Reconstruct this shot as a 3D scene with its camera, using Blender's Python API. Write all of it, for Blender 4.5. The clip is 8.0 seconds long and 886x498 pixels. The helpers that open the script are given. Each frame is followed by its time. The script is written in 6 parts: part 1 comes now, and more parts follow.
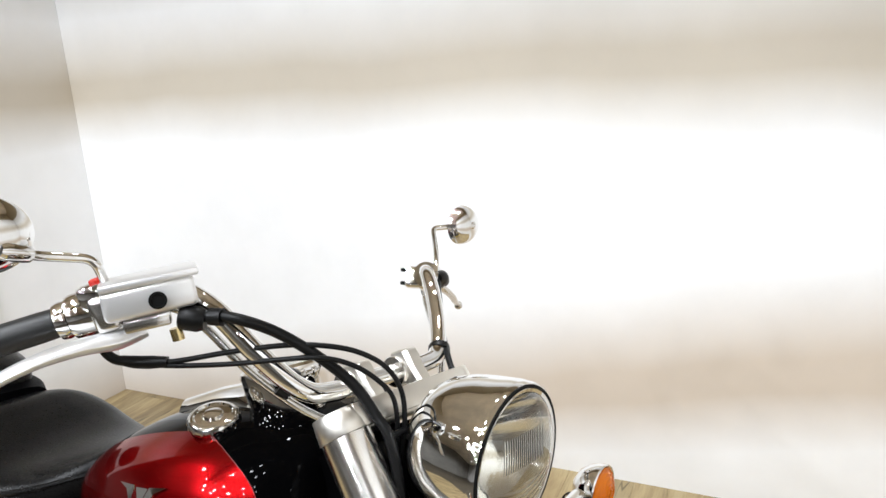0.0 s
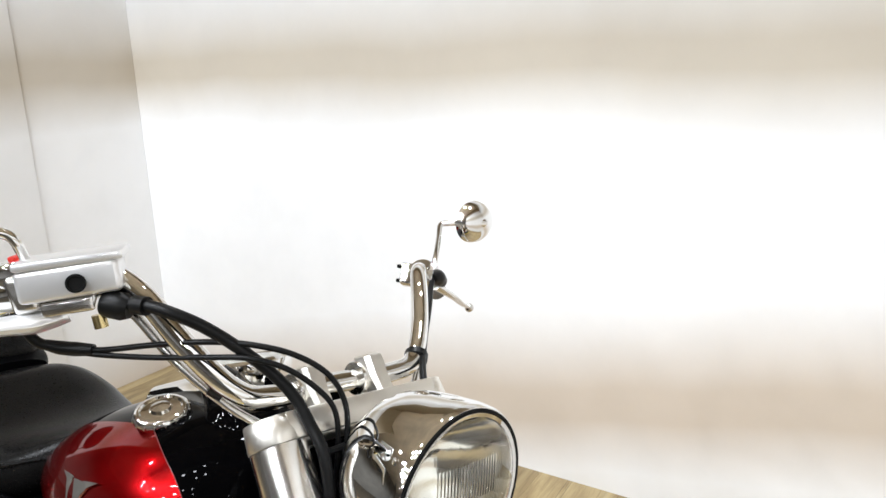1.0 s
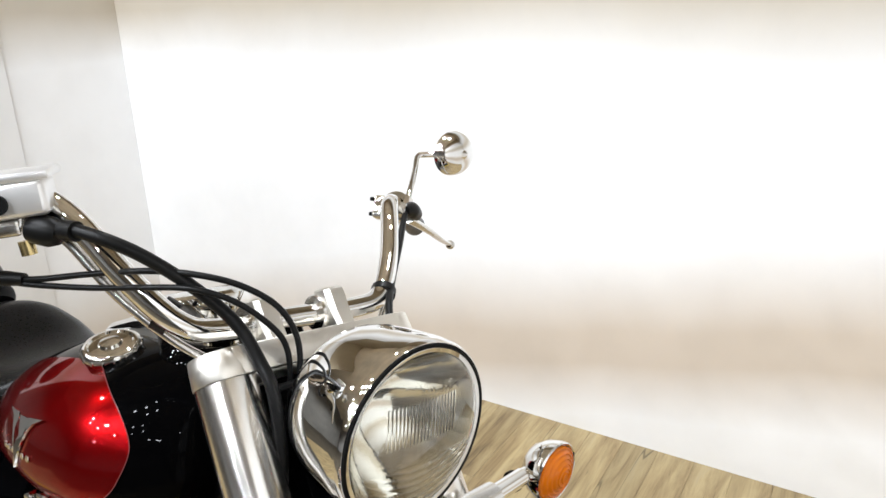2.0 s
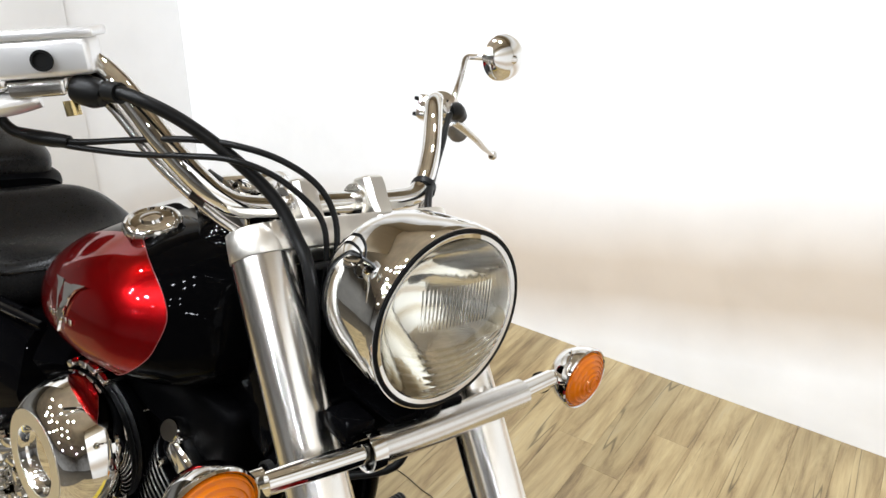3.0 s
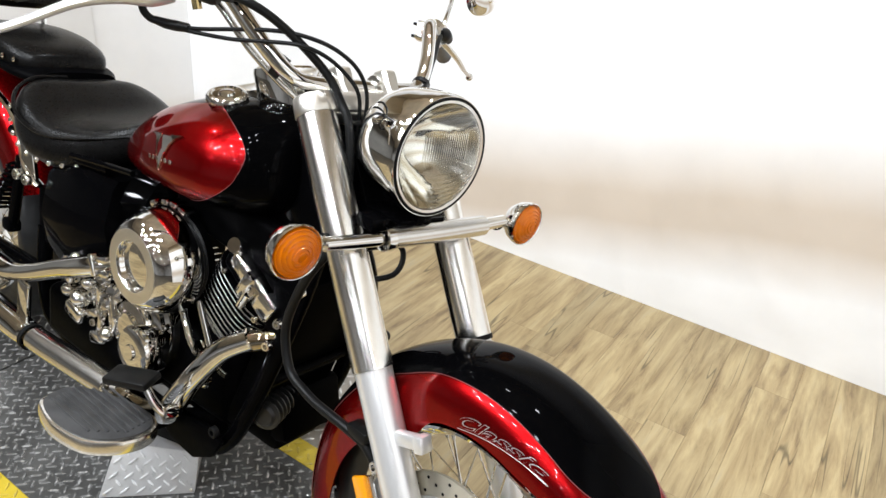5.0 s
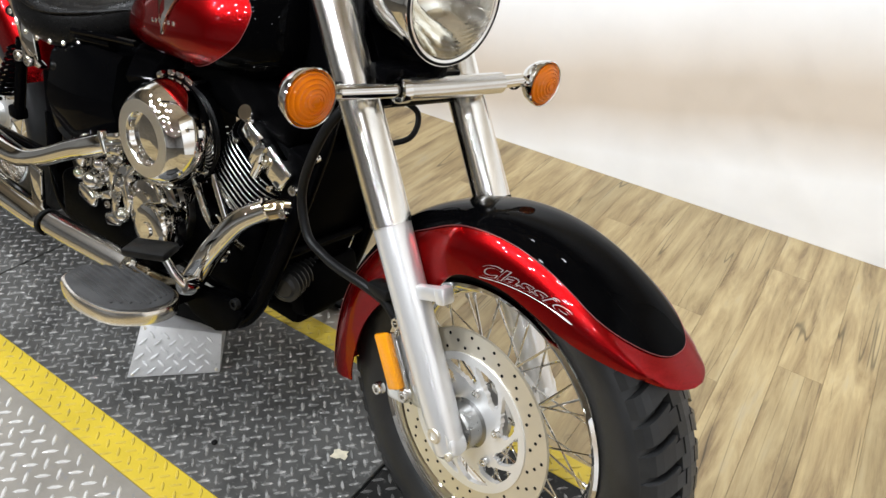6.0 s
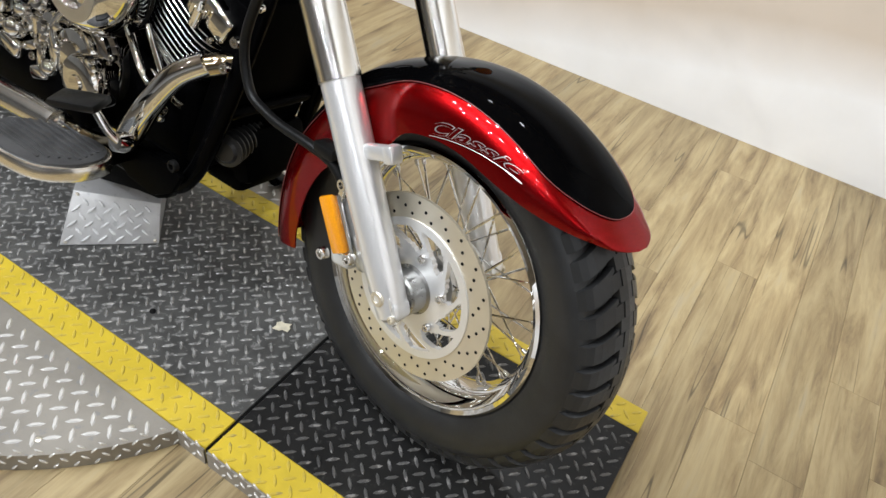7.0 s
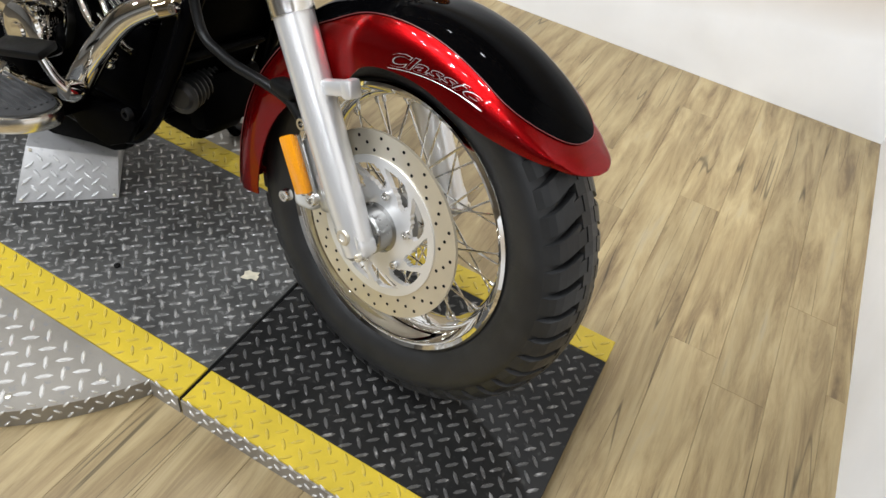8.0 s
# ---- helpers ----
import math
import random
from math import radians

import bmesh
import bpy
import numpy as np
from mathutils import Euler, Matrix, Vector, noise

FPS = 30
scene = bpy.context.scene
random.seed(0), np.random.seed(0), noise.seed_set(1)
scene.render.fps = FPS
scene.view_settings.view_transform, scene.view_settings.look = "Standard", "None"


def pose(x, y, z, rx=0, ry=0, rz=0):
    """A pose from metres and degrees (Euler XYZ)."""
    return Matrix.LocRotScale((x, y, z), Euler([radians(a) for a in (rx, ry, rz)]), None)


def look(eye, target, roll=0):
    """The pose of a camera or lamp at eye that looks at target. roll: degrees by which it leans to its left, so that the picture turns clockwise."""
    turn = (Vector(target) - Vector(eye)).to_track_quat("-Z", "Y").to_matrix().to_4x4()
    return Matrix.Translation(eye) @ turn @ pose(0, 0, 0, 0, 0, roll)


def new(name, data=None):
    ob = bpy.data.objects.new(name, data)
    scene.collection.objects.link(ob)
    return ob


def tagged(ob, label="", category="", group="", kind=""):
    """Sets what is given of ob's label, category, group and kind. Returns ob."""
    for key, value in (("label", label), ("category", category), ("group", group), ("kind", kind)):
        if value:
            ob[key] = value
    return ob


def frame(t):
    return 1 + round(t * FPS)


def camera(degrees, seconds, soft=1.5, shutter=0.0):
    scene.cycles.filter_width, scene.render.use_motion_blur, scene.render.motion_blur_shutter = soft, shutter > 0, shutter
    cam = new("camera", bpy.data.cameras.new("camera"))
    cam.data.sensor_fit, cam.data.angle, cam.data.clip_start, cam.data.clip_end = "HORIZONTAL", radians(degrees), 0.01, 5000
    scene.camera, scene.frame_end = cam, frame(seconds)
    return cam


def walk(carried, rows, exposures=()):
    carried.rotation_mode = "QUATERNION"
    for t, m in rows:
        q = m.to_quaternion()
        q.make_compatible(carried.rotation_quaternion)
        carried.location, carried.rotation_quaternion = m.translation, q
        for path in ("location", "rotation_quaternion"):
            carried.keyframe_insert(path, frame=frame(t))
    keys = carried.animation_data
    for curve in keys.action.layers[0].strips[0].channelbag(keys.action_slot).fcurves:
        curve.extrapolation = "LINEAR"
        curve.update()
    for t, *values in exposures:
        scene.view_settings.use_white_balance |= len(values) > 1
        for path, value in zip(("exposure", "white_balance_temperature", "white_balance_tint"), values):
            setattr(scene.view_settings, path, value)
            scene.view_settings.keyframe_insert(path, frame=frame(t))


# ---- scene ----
cam = camera(65.2, 8.0)
PATH = [
    (0, (0.055, -0.495, 1.306), (-0.76, 1.264, 0.814), -3.3),
    (0.5, (0.103, -0.457, 1.315), (-0.857, 1.237, 0.857), -4.0),
    (1, (0.127, -0.35, 1.281), (-0.883, 1.303, 0.784), -1.4),
    (1.2, (0.132, -0.327, 1.272), (-0.856, 1.316, 0.708), -0.9),
    (2.5, (0.137, -0.279, 1.224), (-0.885, 1.294, 0.531), -0.6),
    (3, (0.134, -0.289, 1.198), (-0.909, 1.204, 0.372), 1.4),
    (3.5, (0.154, -0.309, 1.17), (-0.893, 1.131, 0.257), 3.2),
    (4, (0.207, -0.379, 1.176), (-0.84, 1.022, 0.206), 3.1),
    (4.2, (0.238, -0.44, 1.191), (-0.748, 1.028, 0.256), 2.6),
    (5.3, (0.335, -0.651, 1.225), (-0.584, 0.862, 0.293), 6.1),
    (5.5, (0.335, -0.655, 1.199), (-0.593, 0.833, 0.238), 4.8),
    (6, (0.341, -0.652, 1.131), (-0.528, 0.752, 0.003), 4.3),
    (6.5, (0.347, -0.657, 1.097), (-0.423, 0.72, -0.133), 6.8),
    (7, (0.36, -0.661, 1.064), (-0.288, 0.696, -0.255), 10.5),
    (7.5, (0.371, -0.668, 1.051), (-0.187, 0.684, -0.313), 10.9),
    (8, (0.381, -0.675, 1.045), (-0.141, 0.657, -0.353), 10.9),
]
walk(cam, [(t, look(eye, target, roll)) for t, eye, target, roll in PATH], exposures=((0.0, -0.08), (2.5, 0.02), (3.5, 0.07), (5.5, 0.04), (6.5, -0.12), (8.0, -0.18)))

# ---------------------------------------------------------------- light
world = bpy.data.worlds.new("room_world")
scene.world = world
world.use_nodes = True
world.node_tree.nodes["Background"].inputs[0].default_value = (0.9, 0.95, 1.0, 1)
world.node_tree.nodes["Background"].inputs[1].default_value = 0.05


def recessed_bulb(x, y, watts, size=0.045, cone=158, blend=0.25, colour=(0.885, 0.935, 1.0)):
    """A bare bulb recessed in the ceiling."""
    d = bpy.data.lights.new("bulb", "SPOT")
    d.energy, d.shadow_soft_size, d.color = watts, size, colour
    d.spot_size, d.spot_blend = radians(cone), blend
    new("bulb", d).location = (x, y, BULB_Z)


BULB_Z = 2.60
BULBS = [(-0.4, -1.0, 27), (-0.75, -0.7, 27), (-1.05, -0.95, 27), (-1.4, -0.6, 27), (-0.6, -0.4, 27), (-0.15, -0.75, 26),
         (-1.6, -2.1, 42), (-1.9, -2.45, 42), (-2.3, -1.75, 42), (-2.45, -2.1, 42), (-2.15, -1.2, 42), (-1.7, -1.6, 42), (-2.4, -0.6, 30)]
BULBS += [(-1.1, -1.75, 20), (-0.55, -1.9, 20), (-0.05, -1.7, 20), (-0.9, -2.4, 20), (-0.3, -2.55, 20), (0.35, -2.2, 20), (-1.3, -3.0, 20)]
for bx, by, watts in BULBS:
    recessed_bulb(bx, by, watts)
# the hall's own bulbs
for bx, by in ((2.6, -2.2), (1.4, -3.4), (3.2, -4.4), (-0.4, -4.2), (-2.4, -4.6), (0.6, -5.6)):
    recessed_bulb(bx, by, 26)
# downlights along the wall, added to brighten the floor; no fitting is in view
for bx, by, watts, cone in ((0.0, 0.95, 60, 70), (-0.7, 0.85, 82, 70), (0.40, 0.98, 125, 36)):
    recessed_bulb(bx, by, watts, 0.05, cone, 0.9)

# ---------------------------------------------------------------- materials


def nodes_of(name):
    m = bpy.data.materials.new(name)
    m.use_nodes = True
    t = m.node_tree
    return m, t, t.nodes["Principled BSDF"]


def put(b, **kw):
    for k, v in kw.items():
        k = k.replace("_", " ")
        b.inputs[k].default_value = (*v, 1) if isinstance(v, tuple) else v


def noise_node(t, scale, detail=4, rough=0.55, stretch=None):
    tc = t.nodes.new("ShaderNodeTexCoord")
    mp = t.nodes.new("ShaderNodeMapping")
    n = t.nodes.new("ShaderNodeTexNoise")
    n.inputs["Scale"].default_value, n.inputs["Detail"].default_value, n.inputs["Roughness"].default_value = scale, detail, rough
    if stretch:
        mp.inputs["Scale"].default_value = stretch
    t.links.new(tc.outputs["Object"], mp.inputs["Vector"])
    t.links.new(mp.outputs["Vector"], n.inputs["Vector"])
    return n


def ramp(t, src, stops):
    r = t.nodes.new("ShaderNodeValToRGB")
    el = r.color_ramp.elements
    while len(el) < len(stops):
        el.new(0.5)
    for e, (p, c) in zip(el, stops):
        e.position = p
        e.color = (*c, 1) if isinstance(c, tuple) else (c, c, c, 1)
    t.links.new(src, r.inputs[0])
    return r


def bump(t, b, src, strength, dist=0.002):
    n = t.nodes.new("ShaderNodeBump")
    n.inputs["Strength"].default_value, n.inputs["Distance"].default_value = strength, dist
    t.links.new(src, n.inputs["Height"])
    t.links.new(n.outputs[0], b.inputs["Normal"])
    return n


def simple(name, colour, rough, metal=0.0, var=0.12, scale=14, grain=0.0, grain_scale=220, coat=0.0, stretch=None, rough_var=0.15, spec=0.5):
    """A plain material with variation of colour and gloss at two scales."""
    m, t, b = nodes_of(name)
    put(b, Roughness=rough, Metallic=metal, Coat_Weight=coat, Specular_IOR_Level=spec)
    b.inputs["Coat Roughness"].default_value = 0.03
    n = noise_node(t, scale, stretch=stretch)
    lo = tuple(c * (1 - var) for c in colour)
    hi = tuple(min(1, c * (1 + var)) for c in colour)
    c = ramp(t, n.outputs["Fac"], [(0.3, lo), (0.7, hi)])
    t.links.new(c.outputs[0], b.inputs["Base Color"])
    n2 = noise_node(t, grain_scale if grain else scale * 5, stretch=stretch)
    r = ramp(t, n2.outputs["Fac"], [(0.3, max(0.0, rough * (1 - rough_var))), (0.7, min(1, rough * (1 + rough_var)))])
    t.links.new(r.outputs[0], b.inputs["Roughness"])
    if grain:
        bump(t, b, n2.outputs["Fac"], grain)
    return m


CHROME = simple("chrome", (0.83, 0.825, 0.81), 0.022, 1.0, 0.02, 6, rough_var=0.4)
POLISHED = simple("polished_alloy", (0.72, 0.71, 0.69), 0.2, 1.0, 0.06, 20, 0.03, 300)
BRUSHED = simple("brushed_alloy", (0.82, 0.79, 0.73), 0.36, 1.0, 0.03, 30, rough_var=0.1)
CAST = simple("cast_alloy", (0.64, 0.64, 0.63), 0.38, 0.8, 0.05, 40, 0.03, 420)
STEEL = simple("disc_steel", (0.74, 0.69, 0.58), 0.32, 0.75, 0.05, 18, rough_var=0.08)
BLACK = simple("gloss_black_paint", (0.0012, 0.0012, 0.0014), 0.03, 0.0, 0.2, 5, spec=0.025)
ENGINE_BLACK = simple("engine_black_paint", (0.0014, 0.0014, 0.0016), 0.4, 0.0, 0.3, 30, 0.05, 300, spec=0.012)
RUBBER = simple("tyre_rubber", (0.016, 0.0162, 0.0165), 0.40, 0.0, 0.25, 25, 0.06, 240, spec=0.42)
HOSE = simple("black_hose", (0.006, 0.006, 0.006), 0.36, 0.0, 0.2, 30, 0.04, 200, spec=0.18)
SATIN = simple("satin_chrome", (0.88, 0.86, 0.82), 0.2, 1.0, 0.03, 12, rough_var=0.1)
SILVER_PAINT = simple("silver_lacquer", (0.86, 0.86, 0.86), 0.29, 0.66, 0.015, 8, rough_var=0.02)
VINYL = simple("black_seat_leather", (0.0042, 0.004, 0.0039), 0.3, 0.0, 0.3, 12, 0.05, 300, rough_var=0.2, spec=0.14)
DARK = simple("dark_shadow_gap", (0.006, 0.006, 0.006), 0.6, spec=0.1)
BRASS = simple("plated_brass", (0.75, 0.6, 0.3), 0.2, 1.0)
RED_PLASTIC = simple("red_switch_plastic", (0.6, 0.03, 0.02), 0.3)
SILVER_DECAL = simple("silver_decal", (0.62, 0.60, 0.60), 0.3, 0.6)


def candy_red():
    m, t, b = nodes_of("candy_red_paint")
    n = noise_node(t, 900, 2)
    c = ramp(t, n.outputs["Fac"], [(0.35, (0.19, 0.0016, 0.0028)), (0.7, (0.37, 0.0055, 0.0070))])
    t.links.new(c.outputs[0], b.inputs["Base Color"])
    put(b, Metallic=0.9, Roughness=0.27, Coat_Weight=1.0, Coat_IOR=1.26, Specular_IOR_Level=0.05, Specular_Tint=(0.55, 0.03, 0.03))
    b.inputs["Coat Roughness"].default_value = 0.015
    return m


RED = candy_red()


def glassy(name, colour, rough=0.02, ior=1.45):
    m, t, b = nodes_of(name)
    put(b, Base_Color=colour, Roughness=rough, IOR=ior, Transmission_Weight=1.0)
    return m


def fluted(m):
    """Moulded ribs in the headlight glass: upright ones across the middle, bowed ones below."""
    t, b = m.node_tree, m.node_tree.nodes["Principled BSDF"]
    tc = t.nodes.new("ShaderNodeTexCoord")
    sep = t.nodes.new("ShaderNodeSeparateXYZ")
    t.links.new(tc.outputs["Object"], sep.inputs[0])

    def op(kind, a, c=None, d=None):
        n = t.nodes.new("ShaderNodeMath")
        n.operation = kind
        for k, q in enumerate((a, c, d)):
            if q is None:
                continue
            if isinstance(q, (int, float)):
                n.inputs[k].default_value = q
            else:
                t.links.new(q, n.inputs[k])
        return n.outputs[0]
    y = op("SUBTRACT", sep.outputs["Y"], -0.022)
    z = op("SUBTRACT", sep.outputs["Z"], 0.903)
    up = op("SINE", op("MULTIPLY", y, 2 * math.pi / 0.0042))
    mid = op("MULTIPLY", op("LESS_THAN", op("ABSOLUTE", op("SUBTRACT", z, 0.004)), 0.019), op("LESS_THAN", op("ABSOLUTE", y), 0.042))
    bow = op("SINE", op("MULTIPLY", op("SUBTRACT", z, op("MULTIPLY", op("MULTIPLY", y, y), 4.0)), 2 * math.pi / 0.0075))
    lowm = op("LESS_THAN", z, -0.035)
    h = op("ADD", op("MULTIPLY", up, mid), op("MULTIPLY", bow, lowm))
    bump(t, b, h, 0.32, 0.0006)
    return m


LENS_GLASS = fluted(glassy("fluted_headlight_glass", (0.97, 0.98, 0.96)))
GLASS = glassy("clear_headlight_glass", (0.97, 0.98, 0.96))
AMBER = simple("amber_lens_plastic", (1.0, 0.245, 0.002), 0.05, 0.0, 0.04, 60, spec=0.3)
AMBER.node_tree.nodes["Principled BSDF"].inputs["Transmission Weight"].default_value = 0.4
AMBER_REFLECTOR = simple("amber_reflector_plastic", (0.80, 0.30, 0.006), 0.2, 0.0, 0.08, 300, coat=0.5)
MIRROR = simple("mirror_glass", (0.9, 0.9, 0.9), 0.01, 1.0, 0.0)


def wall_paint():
    """White wall paint, faint smears; lamp-flicker shade painted in as bands, low and high."""
    m, t, b = nodes_of("white_wall_paint_with_shade_bands")
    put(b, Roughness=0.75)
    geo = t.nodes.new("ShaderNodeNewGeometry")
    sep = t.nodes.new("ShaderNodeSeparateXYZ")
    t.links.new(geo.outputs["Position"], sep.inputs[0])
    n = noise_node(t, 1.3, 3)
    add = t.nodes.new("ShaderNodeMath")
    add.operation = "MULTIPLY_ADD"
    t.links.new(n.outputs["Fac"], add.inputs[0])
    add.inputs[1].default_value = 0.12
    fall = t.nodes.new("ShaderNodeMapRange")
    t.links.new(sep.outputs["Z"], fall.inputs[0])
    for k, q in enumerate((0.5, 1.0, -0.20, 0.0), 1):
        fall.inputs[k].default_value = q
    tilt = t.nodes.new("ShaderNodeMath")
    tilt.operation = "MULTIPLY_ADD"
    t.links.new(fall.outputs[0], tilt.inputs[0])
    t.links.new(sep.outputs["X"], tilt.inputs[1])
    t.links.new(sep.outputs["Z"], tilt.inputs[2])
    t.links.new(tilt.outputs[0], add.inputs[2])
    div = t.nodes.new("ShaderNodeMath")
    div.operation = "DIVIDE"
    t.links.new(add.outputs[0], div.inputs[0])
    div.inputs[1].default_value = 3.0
    # both band colours are flicker shade put into the paint
    white, low_shade, high_shade = (0.90, 0.90, 0.90), (0.63, 0.545, 0.455), (0.58, 0.52, 0.43)
    # the tan last stop lies out of view, added for tan chrome reflections
    r = ramp(t, div.outputs[0], [(0.055, white), (0.118, low_shade), (0.155, low_shade), (0.25, white), (0.38, white), (0.445, high_shade), (0.47, high_shade), (0.55, white), (0.668, white), (0.672, (0.46, 0.385, 0.275))])
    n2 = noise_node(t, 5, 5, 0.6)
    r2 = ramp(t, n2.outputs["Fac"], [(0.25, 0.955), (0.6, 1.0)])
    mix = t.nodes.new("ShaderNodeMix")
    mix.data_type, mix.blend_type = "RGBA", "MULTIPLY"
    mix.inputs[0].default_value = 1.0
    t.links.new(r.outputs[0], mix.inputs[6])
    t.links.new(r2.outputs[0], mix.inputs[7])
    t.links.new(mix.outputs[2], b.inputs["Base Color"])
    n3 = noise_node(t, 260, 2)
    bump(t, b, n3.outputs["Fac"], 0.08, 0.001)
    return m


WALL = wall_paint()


def wood():
    """Weathered pale plank floor: the grain runs along y and each plank has its own tone."""
    m, t, b = nodes_of("weathered_oak_plank")
    info = t.nodes.new("ShaderNodeObjectInfo")
    tc = t.nodes.new("ShaderNodeTexCoord")
    off = t.nodes.new("ShaderNodeVectorMath")
    off.operation = "MULTIPLY_ADD"
    t.links.new(info.outputs["Random"], off.inputs[0])
    off.inputs[1].default_value = (37.0, 91.0, 13.0)
    t.links.new(tc.outputs["Object"], off.inputs[2])

    def grain(scale, stretch, detail, rough=0.6):
        mp = t.nodes.new("ShaderNodeMapping")
        mp.inputs["Scale"].default_value = stretch
        n = t.nodes.new("ShaderNodeTexNoise")
        n.inputs["Scale"].default_value, n.inputs["Detail"].default_value, n.inputs["Roughness"].default_value = scale, detail, rough
        t.links.new(off.outputs[0], mp.inputs[0])
        t.links.new(mp.outputs[0], n.inputs["Vector"])
        return n

    big = grain(6.0, (3.7, 0.44, 1), 9, 0.66)
    big.inputs["Distortion"].default_value = 0.5
    fine = grain(26, (3.6, 0.16, 1), 7, 0.72)
    base = ramp(t, big.outputs["Fac"], [(0.32, (0.165, 0.112, 0.056)), (0.41, (0.272, 0.195, 0.096)), (0.49, (0.350, 0.262, 0.132)), (0.60, (0.435, 0.338, 0.178)), (0.70, (0.41, 0.335, 0.205))])
    dark = ramp(t, fine.outputs["Fac"], [(0.28, 0.62), (0.42, 0.90), (0.6, 1.02), (0.75, 1.08)])
    mul = t.nodes.new("ShaderNodeMix")
    mul.data_type, mul.blend_type = "RGBA", "MULTIPLY"
    mul.inputs[0].default_value = 0.85
    t.links.new(base.outputs[0], mul.inputs[6])
    t.links.new(dark.outputs[0], mul.inputs[7])
    # thin drying cracks, and a few knots
    cr = grain(3.0, (8.0, 0.28, 1), 1, 0.4)
    line_ = ramp(t, cr.outputs["Fac"], [(0.480, 1.0), (0.488, 0.30), (0.491, 0.30), (0.499, 1.0)])
    cm = grain(4.0, (1.5, 0.7, 1), 2, 0.5)
    mask = ramp(t, cm.outputs["Fac"], [(0.49, 0.0), (0.57, 0.9)])
    mulc = t.nodes.new("ShaderNodeMix")
    mulc.data_type, mulc.blend_type = "RGBA", "MULTIPLY"
    t.links.new(mask.outputs[0], mulc.inputs[0])
    t.links.new(mul.outputs[2], mulc.inputs[6])
    t.links.new(line_.outputs[0], mulc.inputs[7])
    mpk = t.nodes.new("ShaderNodeMapping")
    mpk.inputs["Scale"].default_value = (1.0, 0.75, 0.0)
    vor = t.nodes.new("ShaderNodeTexVoronoi")
    vor.inputs["Scale"].default_value = 4.2
    t.links.new(off.outputs[0], mpk.inputs[0])
    t.links.new(mpk.outputs[0], vor.inputs["Vector"])
    kn = ramp(t, vor.outputs["Distance"], [(0.010, 0.28), (0.022, 0.42), (0.032, 0.8), (0.042, 0.58), (0.06, 0.88), (0.12, 1.0)])
    mulk = t.nodes.new("ShaderNodeMix")
    mulk.data_type, mulk.blend_type = "RGBA", "MULTIPLY"
    mulk.inputs[0].default_value = 0.9
    t.links.new(mulc.outputs[2], mulk.inputs[6])
    t.links.new(kn.outputs[0], mulk.inputs[7])
    mul = mulk
    tone = ramp(t, info.outputs["Random"], [(0.0, 0.84), (1.0, 1.10)])
    mul2 = t.nodes.new("ShaderNodeMix")
    mul2.data_type, mul2.blend_type = "RGBA", "MULTIPLY"
    mul2.inputs[0].default_value = 1.0
    t.links.new(mul.outputs[2], mul2.inputs[6])
    t.links.new(tone.outputs[0], mul2.inputs[7])
    t.links.new(mul2.outputs[2], b.inputs["Base Color"])
    put(b, Roughness=0.40)
    bump(t, b, fine.outputs["Fac"], 0.12, 0.0012)
    return m


WOOD = wood()


def plate_paint(name, colour, metal, rough, worn, worn_amount=0.62, dirt=0.6):
    m, t, b = nodes_of(name)
    n = noise_node(t, 7, 6, 0.65)
    n2 = noise_node(t, 60, 4, 0.6)
    c = ramp(t, n.outputs["Fac"], [(0.3, tuple(x * dirt for x in colour)), (0.6, colour)])
    w = ramp(t, n2.outputs["Fac"], [(worn_amount, 0.0), (worn_amount + 0.09, 1.0)])
    mix = t.nodes.new("ShaderNodeMix")
    mix.data_type = "RGBA"
    t.links.new(w.outputs[0], mix.inputs[0])
    t.links.new(c.outputs[0], mix.inputs[6])
    mix.inputs[7].default_value = (*worn, 1)
    t.links.new(mix.outputs[2], b.inputs["Base Color"])
    put(b, Metallic=metal, Roughness=rough)
    bump(t, b, n2.outputs["Fac"], 0.1)
    return m


PLATE_BLACK = plate_paint("worn_black_plate_paint", (0.086, 0.085, 0.081), 0.0, 0.34, (0.20, 0.197, 0.19), 0.56, 0.35)
# front ramp's darker copy: the tyre's shadow is put into its paint
PLATE_SHADED = plate_paint("shaded_black_plate_paint", (0.015, 0.0147, 0.0142), 0.0, 0.38, (0.045, 0.044, 0.042), 0.60, 0.40)
# black and aluminium lugs: rubbed, and lightened further to carry their glints
LUG_BLACK = plate_paint("rubbed_glinting_black_lug", (0.36, 0.356, 0.345), 0.5, 0.26, (0.62, 0.61, 0.59), 0.50)
PLATE_SHADED.node_tree.nodes["Principled BSDF"].inputs["Specular IOR Level"].default_value = 0.25
LUG_SHADED = plate_paint("shaded_black_lug_paint", (0.15, 0.147, 0.143), 0.4, 0.28, (0.36, 0.35, 0.34), 0.54)
PLATE_YELLOW = plate_paint("yellow_line_paint", (0.62, 0.455, 0.03), 0.0, 0.45, (0.42, 0.33, 0.08), 0.66, 0.8)
LUG_YELLOW = plate_paint("rubbed_yellow_lug_paint", (0.60, 0.45, 0.06), 0.0, 0.4, (0.42, 0.33, 0.10), 0.55, 0.8)
LUG_SILVER = plate_paint("rubbed_glinting_aluminium_lug", (0.80, 0.785, 0.755), 0.35, 0.25, (0.6, 0.6, 0.6), 0.64, 0.85)
PLATE_SILVER = plate_paint("bare_aluminium_plate", (0.31, 0.287, 0.250), 0.3, 0.42, (0.25, 0.245, 0.24), 0.6, 0.75)

# ---------------------------------------------------------------- mesh tools


